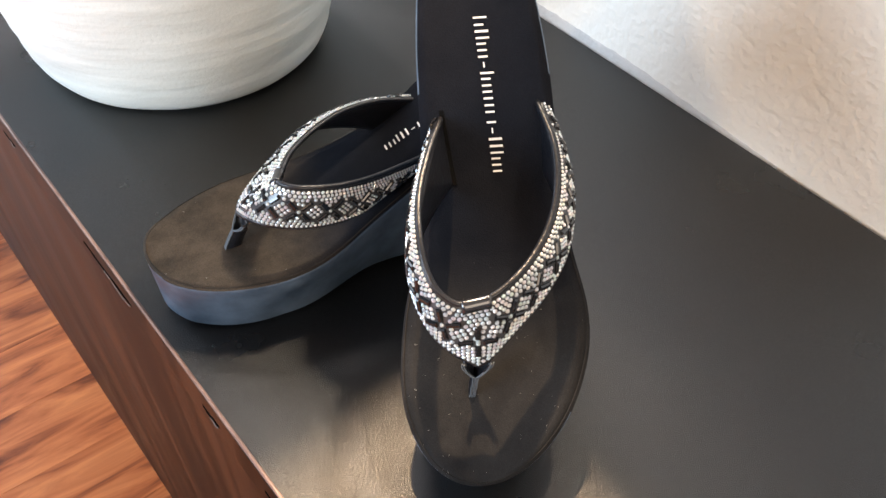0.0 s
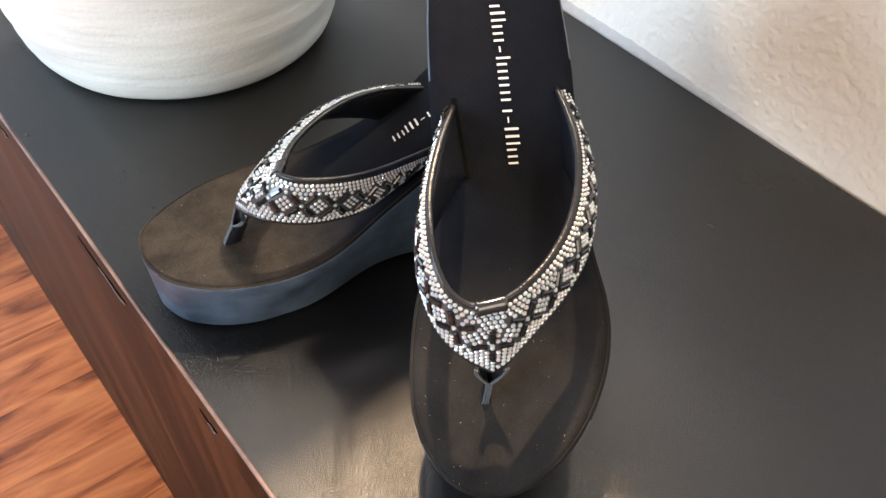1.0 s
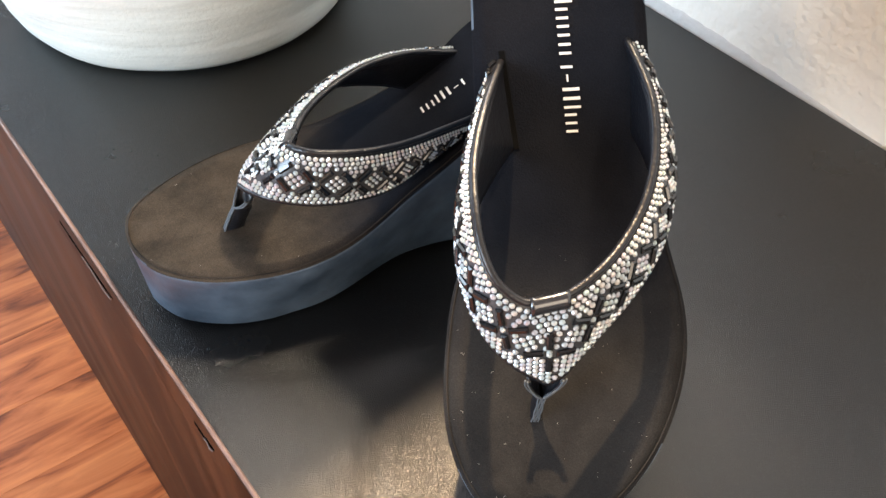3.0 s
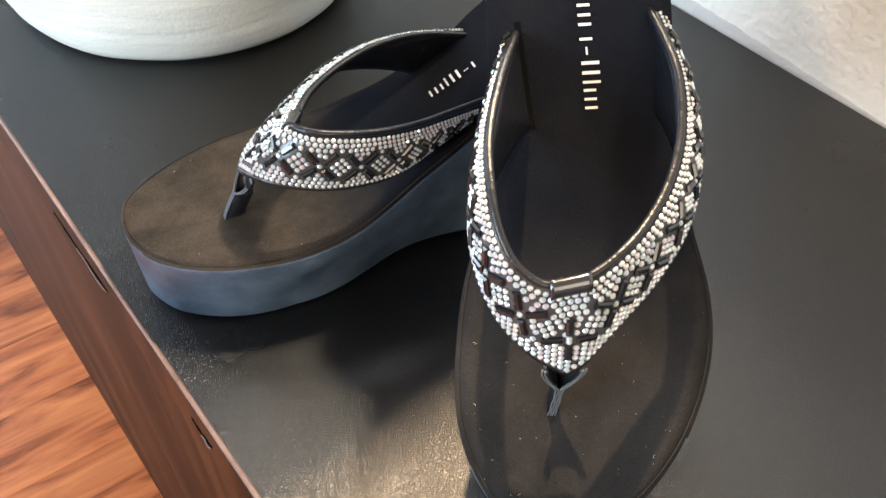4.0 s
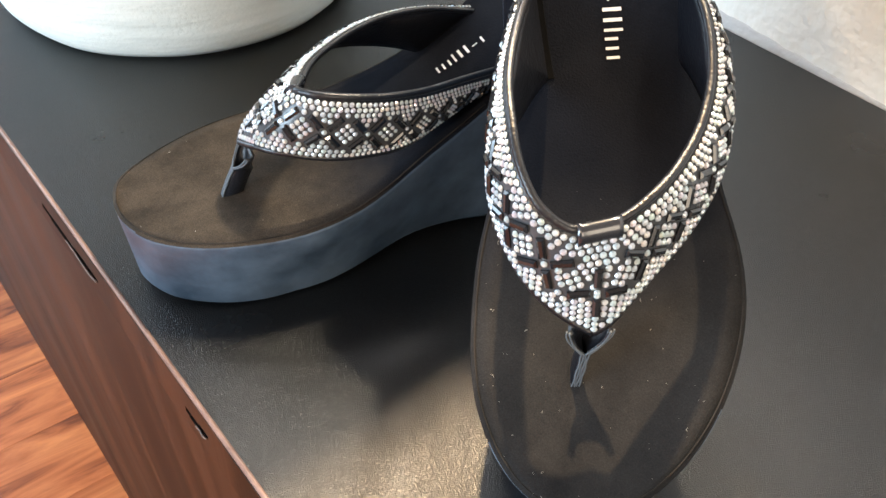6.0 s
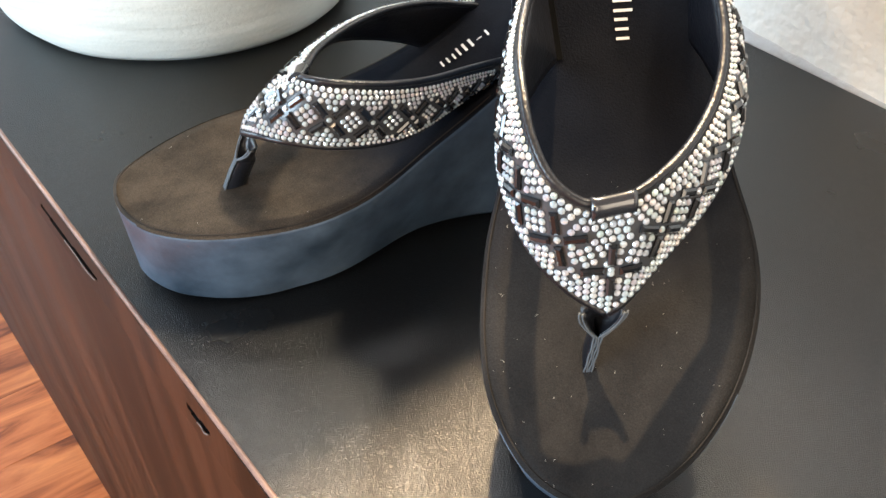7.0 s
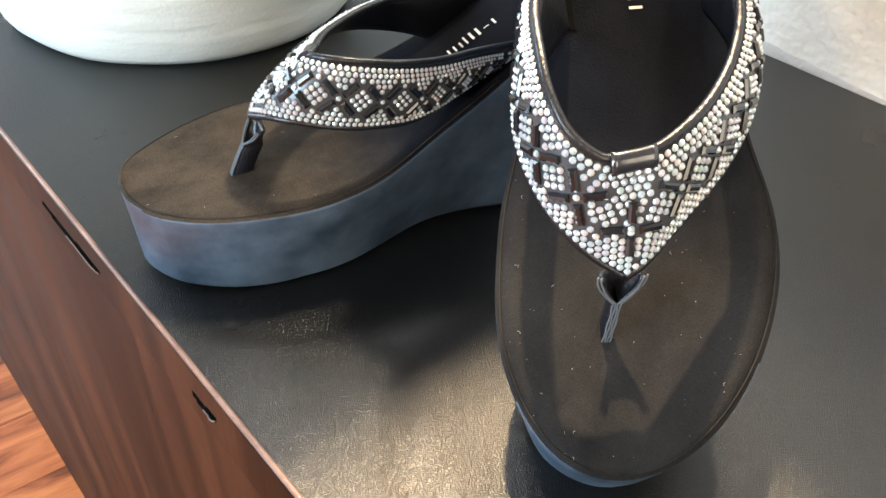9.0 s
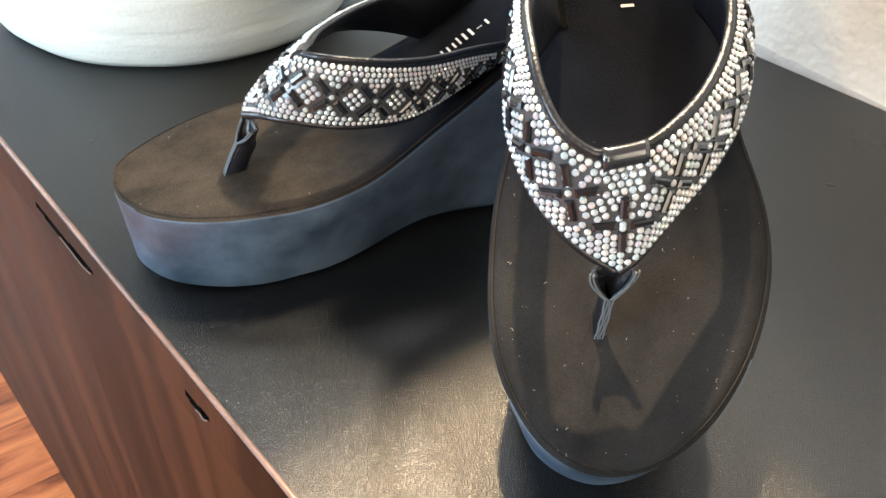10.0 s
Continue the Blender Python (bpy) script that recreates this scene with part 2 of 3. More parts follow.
for lo, hi in (((X1, Y0, 0), (X1 + W, -1.4, H)), ((X1, -0.1, 0), (X1 + W, Y1 + W, H)), ((X1, -1.4, 0), (X1 + W, -0.1, 0.8)), ((X1, -1.4, 2.1), (X1 + W, -0.1, H))):
    add_box(bm, lo, hi)
tagged(part("wall_east", bm, DIM_ROOM_PAINT), "unseen wall in dark greige with an added window opening", "wall", kind="structure")
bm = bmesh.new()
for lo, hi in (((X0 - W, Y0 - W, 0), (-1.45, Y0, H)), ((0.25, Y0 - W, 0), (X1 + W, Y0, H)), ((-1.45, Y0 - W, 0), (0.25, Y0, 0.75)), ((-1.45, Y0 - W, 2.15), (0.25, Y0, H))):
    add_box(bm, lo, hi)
tagged(part("wall_south", bm, DIM_ROOM_PAINT), "unseen wall in dark greige with an added window opening", "wall", kind="structure")
# the unseen ceiling, with an added skylight whose edges bound the patch of sun
SKY_L, SKY_B = -0.0525 - (H - TOP) * 0.341 / 0.927, 0.128 + (H - TOP) * 0.153 / 0.927
bm = bmesh.new()
for lo, hi in (((X0 - W, Y0 - W, H), (SKY_L, Y1 + W, H + 0.02)), ((SKY_L + 0.75, Y0 - W, H), (X1 + W, Y1 + W, H + 0.02)),
               ((SKY_L, SKY_B, H), (SKY_L + 0.75, Y1 + W, H + 0.02)), ((SKY_L, Y0 - W, H), (SKY_L + 0.75, SKY_B - 0.6, H + 0.02))):
    add_box(bm, lo, hi)
tagged(part("ceiling", bm, DIM_CEILING_PAINT), "unseen grey ceiling, kept dark to cut bounced light", "ceiling", kind="structure")

# grey band that paints the soft shade along the foot of the wall
bm = bmesh.new()
rows = []
for x in np.linspace(BAND_L, BAND_R, 120):
    fade = min(1.0, (BAND_R - x) / 0.14, (x - BAND_L) / 0.01)
    top = TOP + (0.0088 + 0.0012 * noise.noise(Vector((x * 90, 0, 0))) + 0.0008 * noise.noise(Vector((x * 260, 3, 0)))) * max(0.05, fade)
    rows.append([(x, Y1 + 0.001, TOP - 0.03), (x, Y1 - 0.0012, TOP - 0.03), (x, Y1 - 0.0012, top - 0.0012), (x, Y1 + 0.001, top)])
grid_mesh(bm, rows)
bmesh.ops.recalc_face_normals(bm, faces=bm.faces)
tagged(part("trim", bm, FOOT_SHADE, smooth=True), "uneven grey band painted as soft shade along the wall foot", "trim", kind="structure")

# ---- the dresser ----
dresser = tagged(new("dresser"), "black-topped dresser with a dark reddish-brown stained wood front", "dresser")
DX0, DX1, DB, SLAB, RAKE = -1.25, 0.55, 0.4066, 0.016, 0.047
box("top", (DX0, 0.0, TOP - SLAB), (DX1, DB, TOP), TOP_BLACK, dresser, "black laminate top with a fine grain", 0.0012)


def front_y(z):
    """The front leans back towards the floor."""
    return 0.0006 + RAKE * (TOP - SLAB - z) / (TOP - SLAB)


bm = bmesh.new()
rows = [[(x, front_y(z), z) for z in (0.004, 0.2, 0.4, 0.6, TOP - SLAB - 0.010)] for x in np.linspace(DX0, DX1, 30)]
vs = grid_mesh(bm, rows)
part("front_panel", bm, FRONT_WOOD, dresser, "dark reddish-brown glossy stained wood front")
box("carcass", (DX0 + 0.002, 0.052, 0.0), (DX1 - 0.002, DB - 0.002, TOP - SLAB - 0.001), FRONT_WOOD, dresser)

# pale strip that paints the highlight along the front edge
bm = bmesh.new()
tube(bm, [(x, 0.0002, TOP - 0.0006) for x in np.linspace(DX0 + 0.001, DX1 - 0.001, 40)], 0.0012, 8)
part("edge_highlight", bm, EDGE_HIGHLIGHT, dresser, "thin pale strip painted as the highlight of the front edge", smooth=True)

# edge band along the top with the chips in it
CHIPS = [(-0.420, -0.395, 0.0035), (-0.2793, -0.2075, 0.0052), (-0.1190, -0.0995, 0.0050), (-0.052, -0.036, 0.0045)]
bm = bmesh.new()
xs = np.arange(-0.60, 0.2001, 0.001)
zs = np.linspace(TOP - SLAB - 0.0105, TOP - 0.0012, 22)


def in_chip(x, z):
    for a, b, h in CHIPS:
        u = (x - a) / (b - a)
        if 0 < u < 1:
            low = TOP - 0.0135 - 0.72 * h * math.sin(math.pi * u) ** 0.8 * (0.75 + 0.25 * u) - 0.002 * (1 - u)
            high = TOP - 0.0125 - 0.002 * (1 - u)
            if low < z < high:
                return 1.0
    return 0.0


rows = [[(x, -0.0012 + 0.0045 * in_chip(x, z), z) for z in zs] for x in xs]
vs = grid_mesh(bm, rows)
# faces inside the chips are painted black for the shade in them
for face in bm.faces:
    c = face.calc_center_median()
    if max(v.co.y for v in face.verts) > 0.001:
        face.material_index = 1
lip = [[(x, -0.0012 + 0.0016 * k, TOP - 0.0012 + 0.0012 * math.sin(k * math.pi / 2)) for k in (0, 0.5, 1)] for x in xs[::20]]
grid_mesh(bm, lip)
part("edge_band", bm, [FRONT_WOOD, GAP_SHADE], dresser, "thin brown edge band with chipped gaps")
for a, b, h in CHIPS:
    bm = bmesh.new()
    pts = []
    for k in range(17):
        u = 0.42 + 0.57 * k / 16
        low = TOP - 0.0135 - 0.72 * h * math.sin(math.pi * u) ** 0.8 * (0.75 + 0.25 * u) - 0.002 * (1 - u)
        pts.append((a + (b - a) * u, -0.0015 - 0.0004 * math.sin(9 * u), low - 0.0002 + 0.0003 * noise.noise(Vector((a * 99, u * 9, 0)))))
    tube(bm, pts, 0.00034, 6)
    part("torn_rim", bm, TORN, dresser, "pale torn rim of a chip", smooth=True)


# ---- the white planter ----
def make_planter(place, base, top, height):
    pot = tagged(new("planter"), "white tapered planter with uneven horizontal ridges on the dresser top", "planter")
    bm = bmesh.new()
    prof = []
    for k in range(70):
        z = height * k / 69
        r = base + (top - base) * (z / height) ** 0.85
        ridge = 0.00022 * math.sin(2 * math.pi * z / 0.0135) + 0.00012 * math.sin(2 * math.pi * z / 0.0062 + 1.3)
        if k < 3:
            r -= 0.004 * (1 - k / 3) ** 2
        prof.append((r + ridge * min(1, z / 0.01), z))
    prof += [(top - 0.006, height)] + [(top - 0.012 - (top - base) * (1 - z / height), z) for z in np.linspace(height - 0.01, 0.012, 6)]
    n = 120
    rows = []
    for r, z in prof:
        ring = []
        for i in range(n):
            a = 2 * math.pi * i / n
            wob = 0.0014 * noise.noise(Vector((2.2 * math.cos(a), 2.2 * math.sin(a), z * 55)))
            zz = z + 0.0018 * noise.noise(Vector((1.7 * math.cos(a) + 5, 1.7 * math.sin(a), z * 8))) * min(1, z / 0.02)
            ring.append(((r + wob) * math.cos(a), (r + wob) * math.sin(a), zz))
        rows.append(ring)
    vs = grid_mesh(bm, rows, closed_v=True)
    bm.faces.new(list(reversed(vs[0])))
    bm.faces.new(vs[-1])
    part("vessel", bm, POT_WHITE, pot, smooth=True)
    bm = bmesh.new()
    rows = []
    for i in range(n):
        a = 2 * math.pi * i / n
        rows.append([((top - 0.005 + 0.007 * math.cos(b)) * math.cos(a), (top - 0.005 + 0.007 * math.cos(b)) * math.sin(a), height + 0.002 + 0.005 * math.sin(b)) for b in np.linspace(0, 2 * math.pi, 11)[:-1]])
    grid_mesh(bm, rows, closed_u=True, closed_v=True)
    bmesh.ops.recalc_face_normals(bm, faces=bm.faces)
    part("rim", bm, POT_WHITE, pot, "rounded white rim", smooth=True)
    pot.matrix_world = pose(*place)
    return pot


make_planter((-0.4425, 0.1572, TOP + 0.0005), 0.1118, 0.168, 0.26)

# ---- the sandals ----
POST_H = 0.0423      # footbed height over the ground at the toe post
S0, S1 = -0.043, 0.208
PROFILE = [(-0.06, -0.009), (-0.02, -0.003), (0.0, 0.0), (0.03, 0.003), (0.06, 0.009), (0.10, 0.0255), (0.14, 0.0505), (0.18, 0.067), (0.22, 0.074)]
EDGE_M = [(-0.043, 0.002), (-0.0415, -0.0065), (-0.038, -0.0135), (-0.031, -0.0210), (-0.019, -0.0280), (-0.003, -0.0325), (0.014, -0.0330), (0.030, -0.0312), (0.045, -0.0290), (0.060, -0.0240), (0.080, -0.0185), (0.11, -0.0160), (0.15, -0.0155), (0.18, -0.0130), (0.198, -0.005), (0.206, 0.006), (0.208, 0.0125)]
EDGE_L = [(-0.043, 0.002), (-0.0425, 0.0090), (-0.0385, 0.0205), (-0.027, 0.0355), (-0.012, 0.0470), (0.003, 0.0540), (0.017, 0.0585), (0.030, 0.0600), (0.045, 0.0590), (0.065, 0.0535), (0.10, 0.0490), (0.14, 0.0460), (0.175, 0.0405), (0.197, 0.030), (0.206, 0.019), (0.208, 0.0125)]


# the flat sandal's outline, whose toe turns further out
FLAT_M = [(-0.043, 0.0175), (-0.0415, 0.0060), (-0.0385, -0.0015), (-0.035, -0.0085), (-0.030, -0.0145), (-0.025, -0.0190), (-0.020, -0.0230), (-0.010, -0.0292), (0.0, -0.0333), (0.010, -0.0360), (0.020, -0.0375), (0.030, -0.0380), (0.040, -0.0372), (0.050, -0.0350), (0.062, -0.0312), (0.080, -0.0240), (0.11, -0.0180), (0.15, -0.0165), (0.18, -0.0140), (0.198, -0.005), (0.206, 0.006), (0.208, 0.0125)]
FLAT_L = [(-0.043, 0.0175), (-0.0425, 0.0265), (-0.0405, 0.0325), (-0.0375, 0.0365), (-0.030, 0.0417), (-0.020, 0.0470), (-0.010, 0.0505), (0.0, 0.0528), (0.010, 0.0550), (0.023, 0.0560), (0.045, 0.0550), (0.065, 0.0520), (0.10, 0.0485), (0.14, 0.0455), (0.175, 0.0400), (0.197, 0.030), (0.206, 0.019), (0.208, 0.0125)]


def smooth_interp(table, s):
    """Monotone piecewise cubic through (s, value) pairs."""
    k = 0
    while k < len(table) - 2 and s > table[k + 1][0]:
        k += 1
    (a, fa), (b, fb) = table[k], table[k + 1]

    def slope(i):
        lo, hi = max(i - 1, 0), min(i + 1, len(table) - 1)
        return (table[hi][1] - table[lo][1]) / (table[hi][0] - table[lo][0])

    u, d = (s - a) / (b - a), b - a
    return (2 * u ** 3 - 3 * u * u + 1) * fa + (u ** 3 - 2 * u * u + u) * d * slope(k) + (3 * u * u - 2 * u ** 3) * fb + (u ** 3 - u * u) * d * slope(k + 1)


def bed(s):
    return smooth_interp(PROFILE, s)


def outline(s, flip=1):
    return tuple(round_end(edge, s) for edge in ((EDGE_M, EDGE_L) if flip > 0 else (FLAT_M, FLAT_L)))


def round_end(edge, s):
    """The edge over the square root of the way from both ends, so that toe and heel come out round."""
    def bend(x):
        q = min(max((x - S0) / (S1 - S0), 0.0), 1.0)
        return math.acos(1 - 2 * q)
    return float(np.interp(bend(s), [bend(x) for x, _ in edge], [v for _, v in edge]))


STATIONS = [S0 + (S1 - S0) * (0.5 - 0.5 * math.cos(math.pi * k / 72)) for k in range(73)]


def smoothed_outline(flip):
    m, l = np.array([outline(s, flip) for s in STATIONS]).T
    for _ in range(3):
        m[2:-2], l[2:-2] = (m[1:-3] + 2 * m[2:-2] + m[3:-1]) / 4, (l[1:-3] + 2 * l[2:-2] + l[3:-1]) / 4
    return m, l


OUT = {1: smoothed_outline(1), -1: smoothed_outline(-1)}


def shaped(flip, wide, p):
    """wide: length of the toe, length of the heel, sideways bend of the heel."""
    x, y, z = p
    back = max(0.0, y - 0.12)
    return (flip * x - wide[2] * back, y * wide[0] if y < 0 else y - (1 - wide[1]) * back, z)


def make_sole(flip, root, wide=(1.0, 1.0, 0.0)):
    bm = bmesh.new()
    rows = []
    for s, a, b in zip(STATIONS, *OUT[flip]):
        h = bed(s)
        mid, half = (a + b) / 2, (b - a) / 2
        toe = min(1.0, max(0.0, (0.02 - s) / 0.05))
        sb = 0.06 + (s - 0.06) * (0.945 + 0.043 * toe if flip > 0 else 0.965)
        spring = 0.0072 * max(0, (-0.008 - s) / 0.034) ** 2 if flip > 0 else 0.0045 * max(0.0, (0.010 - s) / 0.053) ** 1.5
        waist = math.exp(-((s - 0.085) / 0.04) ** 2)
        drift = -0.006 * toe if flip < 0 else 0.0
        zb = -POST_H + spring + 0.003 * waist
        ring = []
        for side in (-1, 1):
            line = []
            for f, inset in ((0.0, 0.0085 + 0.004 * waist), (0.03, 0.0078 + 0.004 * waist), (0.35, 0.0052 + 0.002 * waist), (0.7, 0.0020), (0.95, 0.0002), (0.985, 0.0002), (1.0, 0.0010)):
                hw = max(half * (1 - toe * inset * 0.35 / 0.045) - inset * (1 - toe), half * 0.15) if flip > 0 else half * (1 - inset * (1.6 if side < 0 else 0.85) / 0.042)
                line.append((mid + drift * (1 - f) + side * hw, sb + (s - sb) * f, zb + (h - zb) * f))
            ring.append(line)
        loop = ring[0] + list(reversed(ring[1]))
        rows.append([shaped(flip, wide, p) for p in loop])
    vs = grid_mesh(bm, rows, closed_v=True)
    bm.faces.new(vs[0]), bm.faces.new(vs[-1])
    bmesh.ops.recalc_face_normals(bm, faces=bm.faces)
    bm.normal_update()
    for face in bm.faces:
        if face.normal.z > 0.5:
            face.material_index = 1
    return part("sole", bm, [FOAM_SIDE, FOOTBED if flip > 0 else DUSTY_LIT_FOOTBED], root, "thick black foam wedge sole with tapered sides", smooth=True)


def make_footbed(flip, root, wide=(1.0, 1.0, 0.0)):
    bm = bmesh.new()
    rows = []
    for k, (s, a, b) in enumerate(zip(STATIONS, *OUT[flip])):
        mid, half = (a + b) / 2, (b - a) / 2
        half = max(half - 0.0014, half * 0.3)
        s2 = 0.06 + (s - 0.06) * 0.988
        line = [(mid - half, s2, bed(s2) - 0.0004), (mid - half, s2, bed(s2) + 0.0005)]
        for j in range(1, 14):
            u = -1 + 2 * j / 14
            dish = -0.0010 * (1 - u * u) * (1 if k not in (0, 72) else 0)
            line.append((mid + half * u, s2, bed(s2) + 0.0011 + dish + 0.0003 * noise.noise(Vector((u * 2, s * 40, flip)))))
        line += [(mid + half, s2, bed(s2) + 0.0005), (mid + half, s2, bed(s2) - 0.0004)]
        rows.append([shaped(flip, wide, p) for p in line])
    vs = grid_mesh(bm, rows)
    bm.faces.new([r for r in vs[0]])
    bm.faces.new([r for r in reversed(vs[-1])])
    bmesh.ops.recalc_face_normals(bm, faces=bm.faces)
    return part("footbed", bm, FOOTBED if flip > 0 else DUSTY_LIT_FOOTBED, root, "matte black suede-like footbed" if flip > 0 else "dusty black suede-like footbed, its toe painted lighter as lit", smooth=True)


# edges of the strap: from the toe outwards, medial and lateral arm
Edges = collections.namedtuple("Edges", "up_m low_m up_l low_l")
PROPPED = Edges(
    [(0.0061, 0.0362, 0.0565), (-0.0025, 0.0349, 0.0581), (-0.0111, 0.0415, 0.0610), (-0.0157, 0.0527, 0.0632), (-0.0172, 0.0667, 0.0633), (-0.0170, 0.0831, 0.0597), (-0.0132, 0.1021, 0.0538), (-0.0056, 0.1283, 0.0405)],
    [(0.0052, 0.0120, 0.0284), (-0.0063, 0.0180, 0.0343), (-0.0155, 0.0274, 0.0388), (-0.0214, 0.0408, 0.0397), (-0.0240, 0.0556, 0.0396), (-0.0221, 0.0720, 0.0398), (-0.0176, 0.0927, 0.0396), (-0.0083, 0.1251, 0.0386)],
    [(0.0061, 0.0362, 0.0565), (0.0132, 0.0375, 0.0566), (0.0228, 0.0443, 0.0561), (0.0323, 0.0549, 0.0537), (0.0405, 0.0693, 0.0518), (0.0452, 0.0866, 0.0506), (0.0454, 0.1078, 0.0492), (0.0388, 0.1331, 0.0443)],
    [(0.0052, 0.0120, 0.0284), (0.0114, 0.0152, 0.0314), (0.0219, 0.0255, 0.0318), (0.0362, 0.0404, 0.0324), (0.0470, 0.0568, 0.0348), (0.0523, 0.0753, 0.0362), (0.0524, 0.0961, 0.0374), (0.0449, 0.1280, 0.0402)])
FLAT = Edges(
    [(-0.0136, 0.0322, 0.0536), (-0.0205, 0.0295, 0.0569), (-0.0282, 0.0361, 0.0575), (-0.0305, 0.0475, 0.0555), (-0.0297, 0.0617, 0.0522), (-0.0265, 0.0788, 0.0492), (-0.0210, 0.0992, 0.0475), (-0.0087, 0.1270, 0.0414)],
    [(-0.0028, 0.0094, 0.0283), (-0.0158, 0.0130, 0.0334), (-0.0260, 0.0219, 0.0344), (-0.0302, 0.0360, 0.0316), (-0.0304, 0.0522, 0.0288), (-0.0271, 0.0704, 0.0271), (-0.0189, 0.0911, 0.0298), (-0.0068, 0.1226, 0.0379)],
    [(-0.0136, 0.0322, 0.0536), (-0.0063, 0.0354, 0.0535), (0.0041, 0.0424, 0.0536), (0.0148, 0.0529, 0.0528), (0.0246, 0.0672, 0.0527), (0.0328, 0.0837, 0.0516), (0.0379, 0.1048, 0.0489), (0.0377, 0.1313, 0.0431)],
    [(-0.0028, 0.0094, 0.0283), (0.0029, 0.0131, 0.0313), (0.0134, 0.0234, 0.0331), (0.0271, 0.0389, 0.0348), (0.0379, 0.0557, 0.0380), (0.0448, 0.0740, 0.0390), (0.0483, 0.0947, 0.0388), (0.0449, 0.1274, 0.0402)])
SLOT_M = [(-0.0012, 0.0990), (-0.0050, 0.1266)]
SLOT_L = [(0.0402, 0.1022), (0.0400, 0.1277)]


class Arm:
    """One arm of the strap as a ruled, slightly domed surface."""

    def __init__(self, up, low, slot, side):
        self.up, self.low, self.slot, self.side = up, low, slot, side

    def at(self, t, v, lift=0.0):
        """t along the arm, v from the lower edge (0) to the upper (1)."""
        t, v = float(t), float(v)
        a, b = spline(self.low, t), spline(self.up, t)
        dome = 0.0018 if 0 <= v <= 1 else 0.0
        return a + (b - a) * v + (lift + dome * 4 * v * (1 - v)) * self.normal(t)

    def normal(self, t):
        t, e = float(t), 0.01
        t0, t1 = max(0, t - e), min(1, t + e)
        along = (spline(self.low, t1) + spline(self.up, t1)) - (spline(self.low, t0) + spline(self.up, t0))
        across = spline(self.up, t) - spline(self.low, t)
        n = along.cross(across) * self.side
        if n.length < 1e-9:
            n = Vector((0, -1, 1))
        return n.normalized()

    def width(self, t):
        t = float(t)
        return (spline(self.up, t) - spline(self.low, t)).length

    def arc_lengths(self, n=240):
        ts = np.linspace(0, 1, n)
        mids = [self.at(t, 0.5) for t in ts]
        run = np.r_[0, np.cumsum([(b - a).length for a, b in zip(mids, mids[1:])])]
        return ts, run


def gem_mesh(name, radius, height, mat):
    bm = bmesh.new()
    n = 8
    low = [bm.verts.new((radius * math.cos(2 * math.pi * k / n), radius * math.sin(2 * math.pi * k / n), 0)) for k in range(n)]
    mid = [bm.verts.new((radius * math.cos(2 * math.pi * k / n), radius * math.sin(2 * math.pi * k / n), height * 0.25)) for k in range(n)]
    top = [bm.verts.new((0.52 * radius * math.cos(2 * math.pi * (k + 0.5) / n), 0.52 * radius * math.sin(2 * math.pi * (k + 0.5) / n), height)) for k in range(n)]
    for k in range(n):
        j = (k + 1) % n
        bm.faces.new((low[k], low[j], mid[j], mid[k]))
        bm.faces.new((mid[k], mid[j], top[k]))
        bm.faces.new((mid[j], top[j], top[k]))
    bm.faces.new(top)
    me = bpy.data.meshes.new(name)
    bm.to_mesh(me)
    bm.free()
    me.materials.append(mat)
    return me


def baguette_mesh(name, length, width, height, mat):
    bm = bmesh.new()
    rings = []
    for z, k in ((0, 0.0), (height * 0.40, 0.0), (height, 0.0007)):
        rings.append([(sx * (length / 2 - k), sy * (width / 2 - k), z) for sx, sy in ((-1, -1), (1, -1), (1, 1), (-1, 1))])
    vs = grid_mesh(bm, rings, closed_v=True)
    bm.faces.new(vs[-1])
    me = bpy.data.meshes.new(name)
    bm.to_mesh(me)
    bm.free()
    me.materials.append(mat)
    return me


GEM = gem_mesh("rhinestone", 0.00110, 0.0008, CRYSTAL)
BAGUETTE = baguette_mesh("black_stone", 0.0068, 0.0025, 0.0011, BLACK_CRYSTAL)


def on_arm(arm, t, v, turn=0.0, lift=0.0, flip=1):
    """A pose on the surface, its x axis along the arm turned by an angle."""
    e = 0.004
    p = arm.at(t, v, lift)
    du = (arm.at(min(1, t + e), v, lift) - arm.at(max(0, t - e), v, lift)).normalized()
    dv = (arm.at(t, min(1, v + 0.02), lift) - arm.at(t, max(0, v - 0.02), lift)).normalized()
    n = du.cross(dv) * arm.side
    n.normalize()
    dv = n.cross(du)
    x = math.cos(turn) * du + math.sin(turn) * dv
    y = n.cross(x)
    m = Matrix((x, y, n)).transposed().to_4x4()
    m.translation = p
    if flip < 0:
        m = Matrix.Diagonal((-1, 1, 1, 1)) @ m @ Matrix.Diagonal((-1, 1, 1, 1))
    return m


def foot_of(arm, p, t, v):
    """The t and v of the surface point nearest to p."""
    for _ in range(5):
        q = arm.at(t, v)
        e, g = 0.004, 0.02
        a = (arm.at(min(t + e, 1), v) - arm.at(max(t - e, 0), v)) / (min(t + e, 1) - max(t - e, 0))
        b = (arm.at(t, v + g) - arm.at(t, v - g)) / (2 * g)
        d = p - q
        aa, ab, bb, ad, bd = a.dot(a), a.dot(b), b.dot(b), a.dot(d), b.dot(d)
        det = max(aa * bb - ab * ab, 1e-12)
        t += (ad * bb - bd * ab) / det
        v += (bd * aa - ad * ab) / det
        t, v = min(max(t, 0.0), 1.0), min(max(v, -0.2), 1.2)
    return t, v


def taper(t):
    """The stones get smaller towards the ends of the arms."""
    return 1 - 0.36 * min(1.0, max(0.0, (t - 0.38) / 0.5))


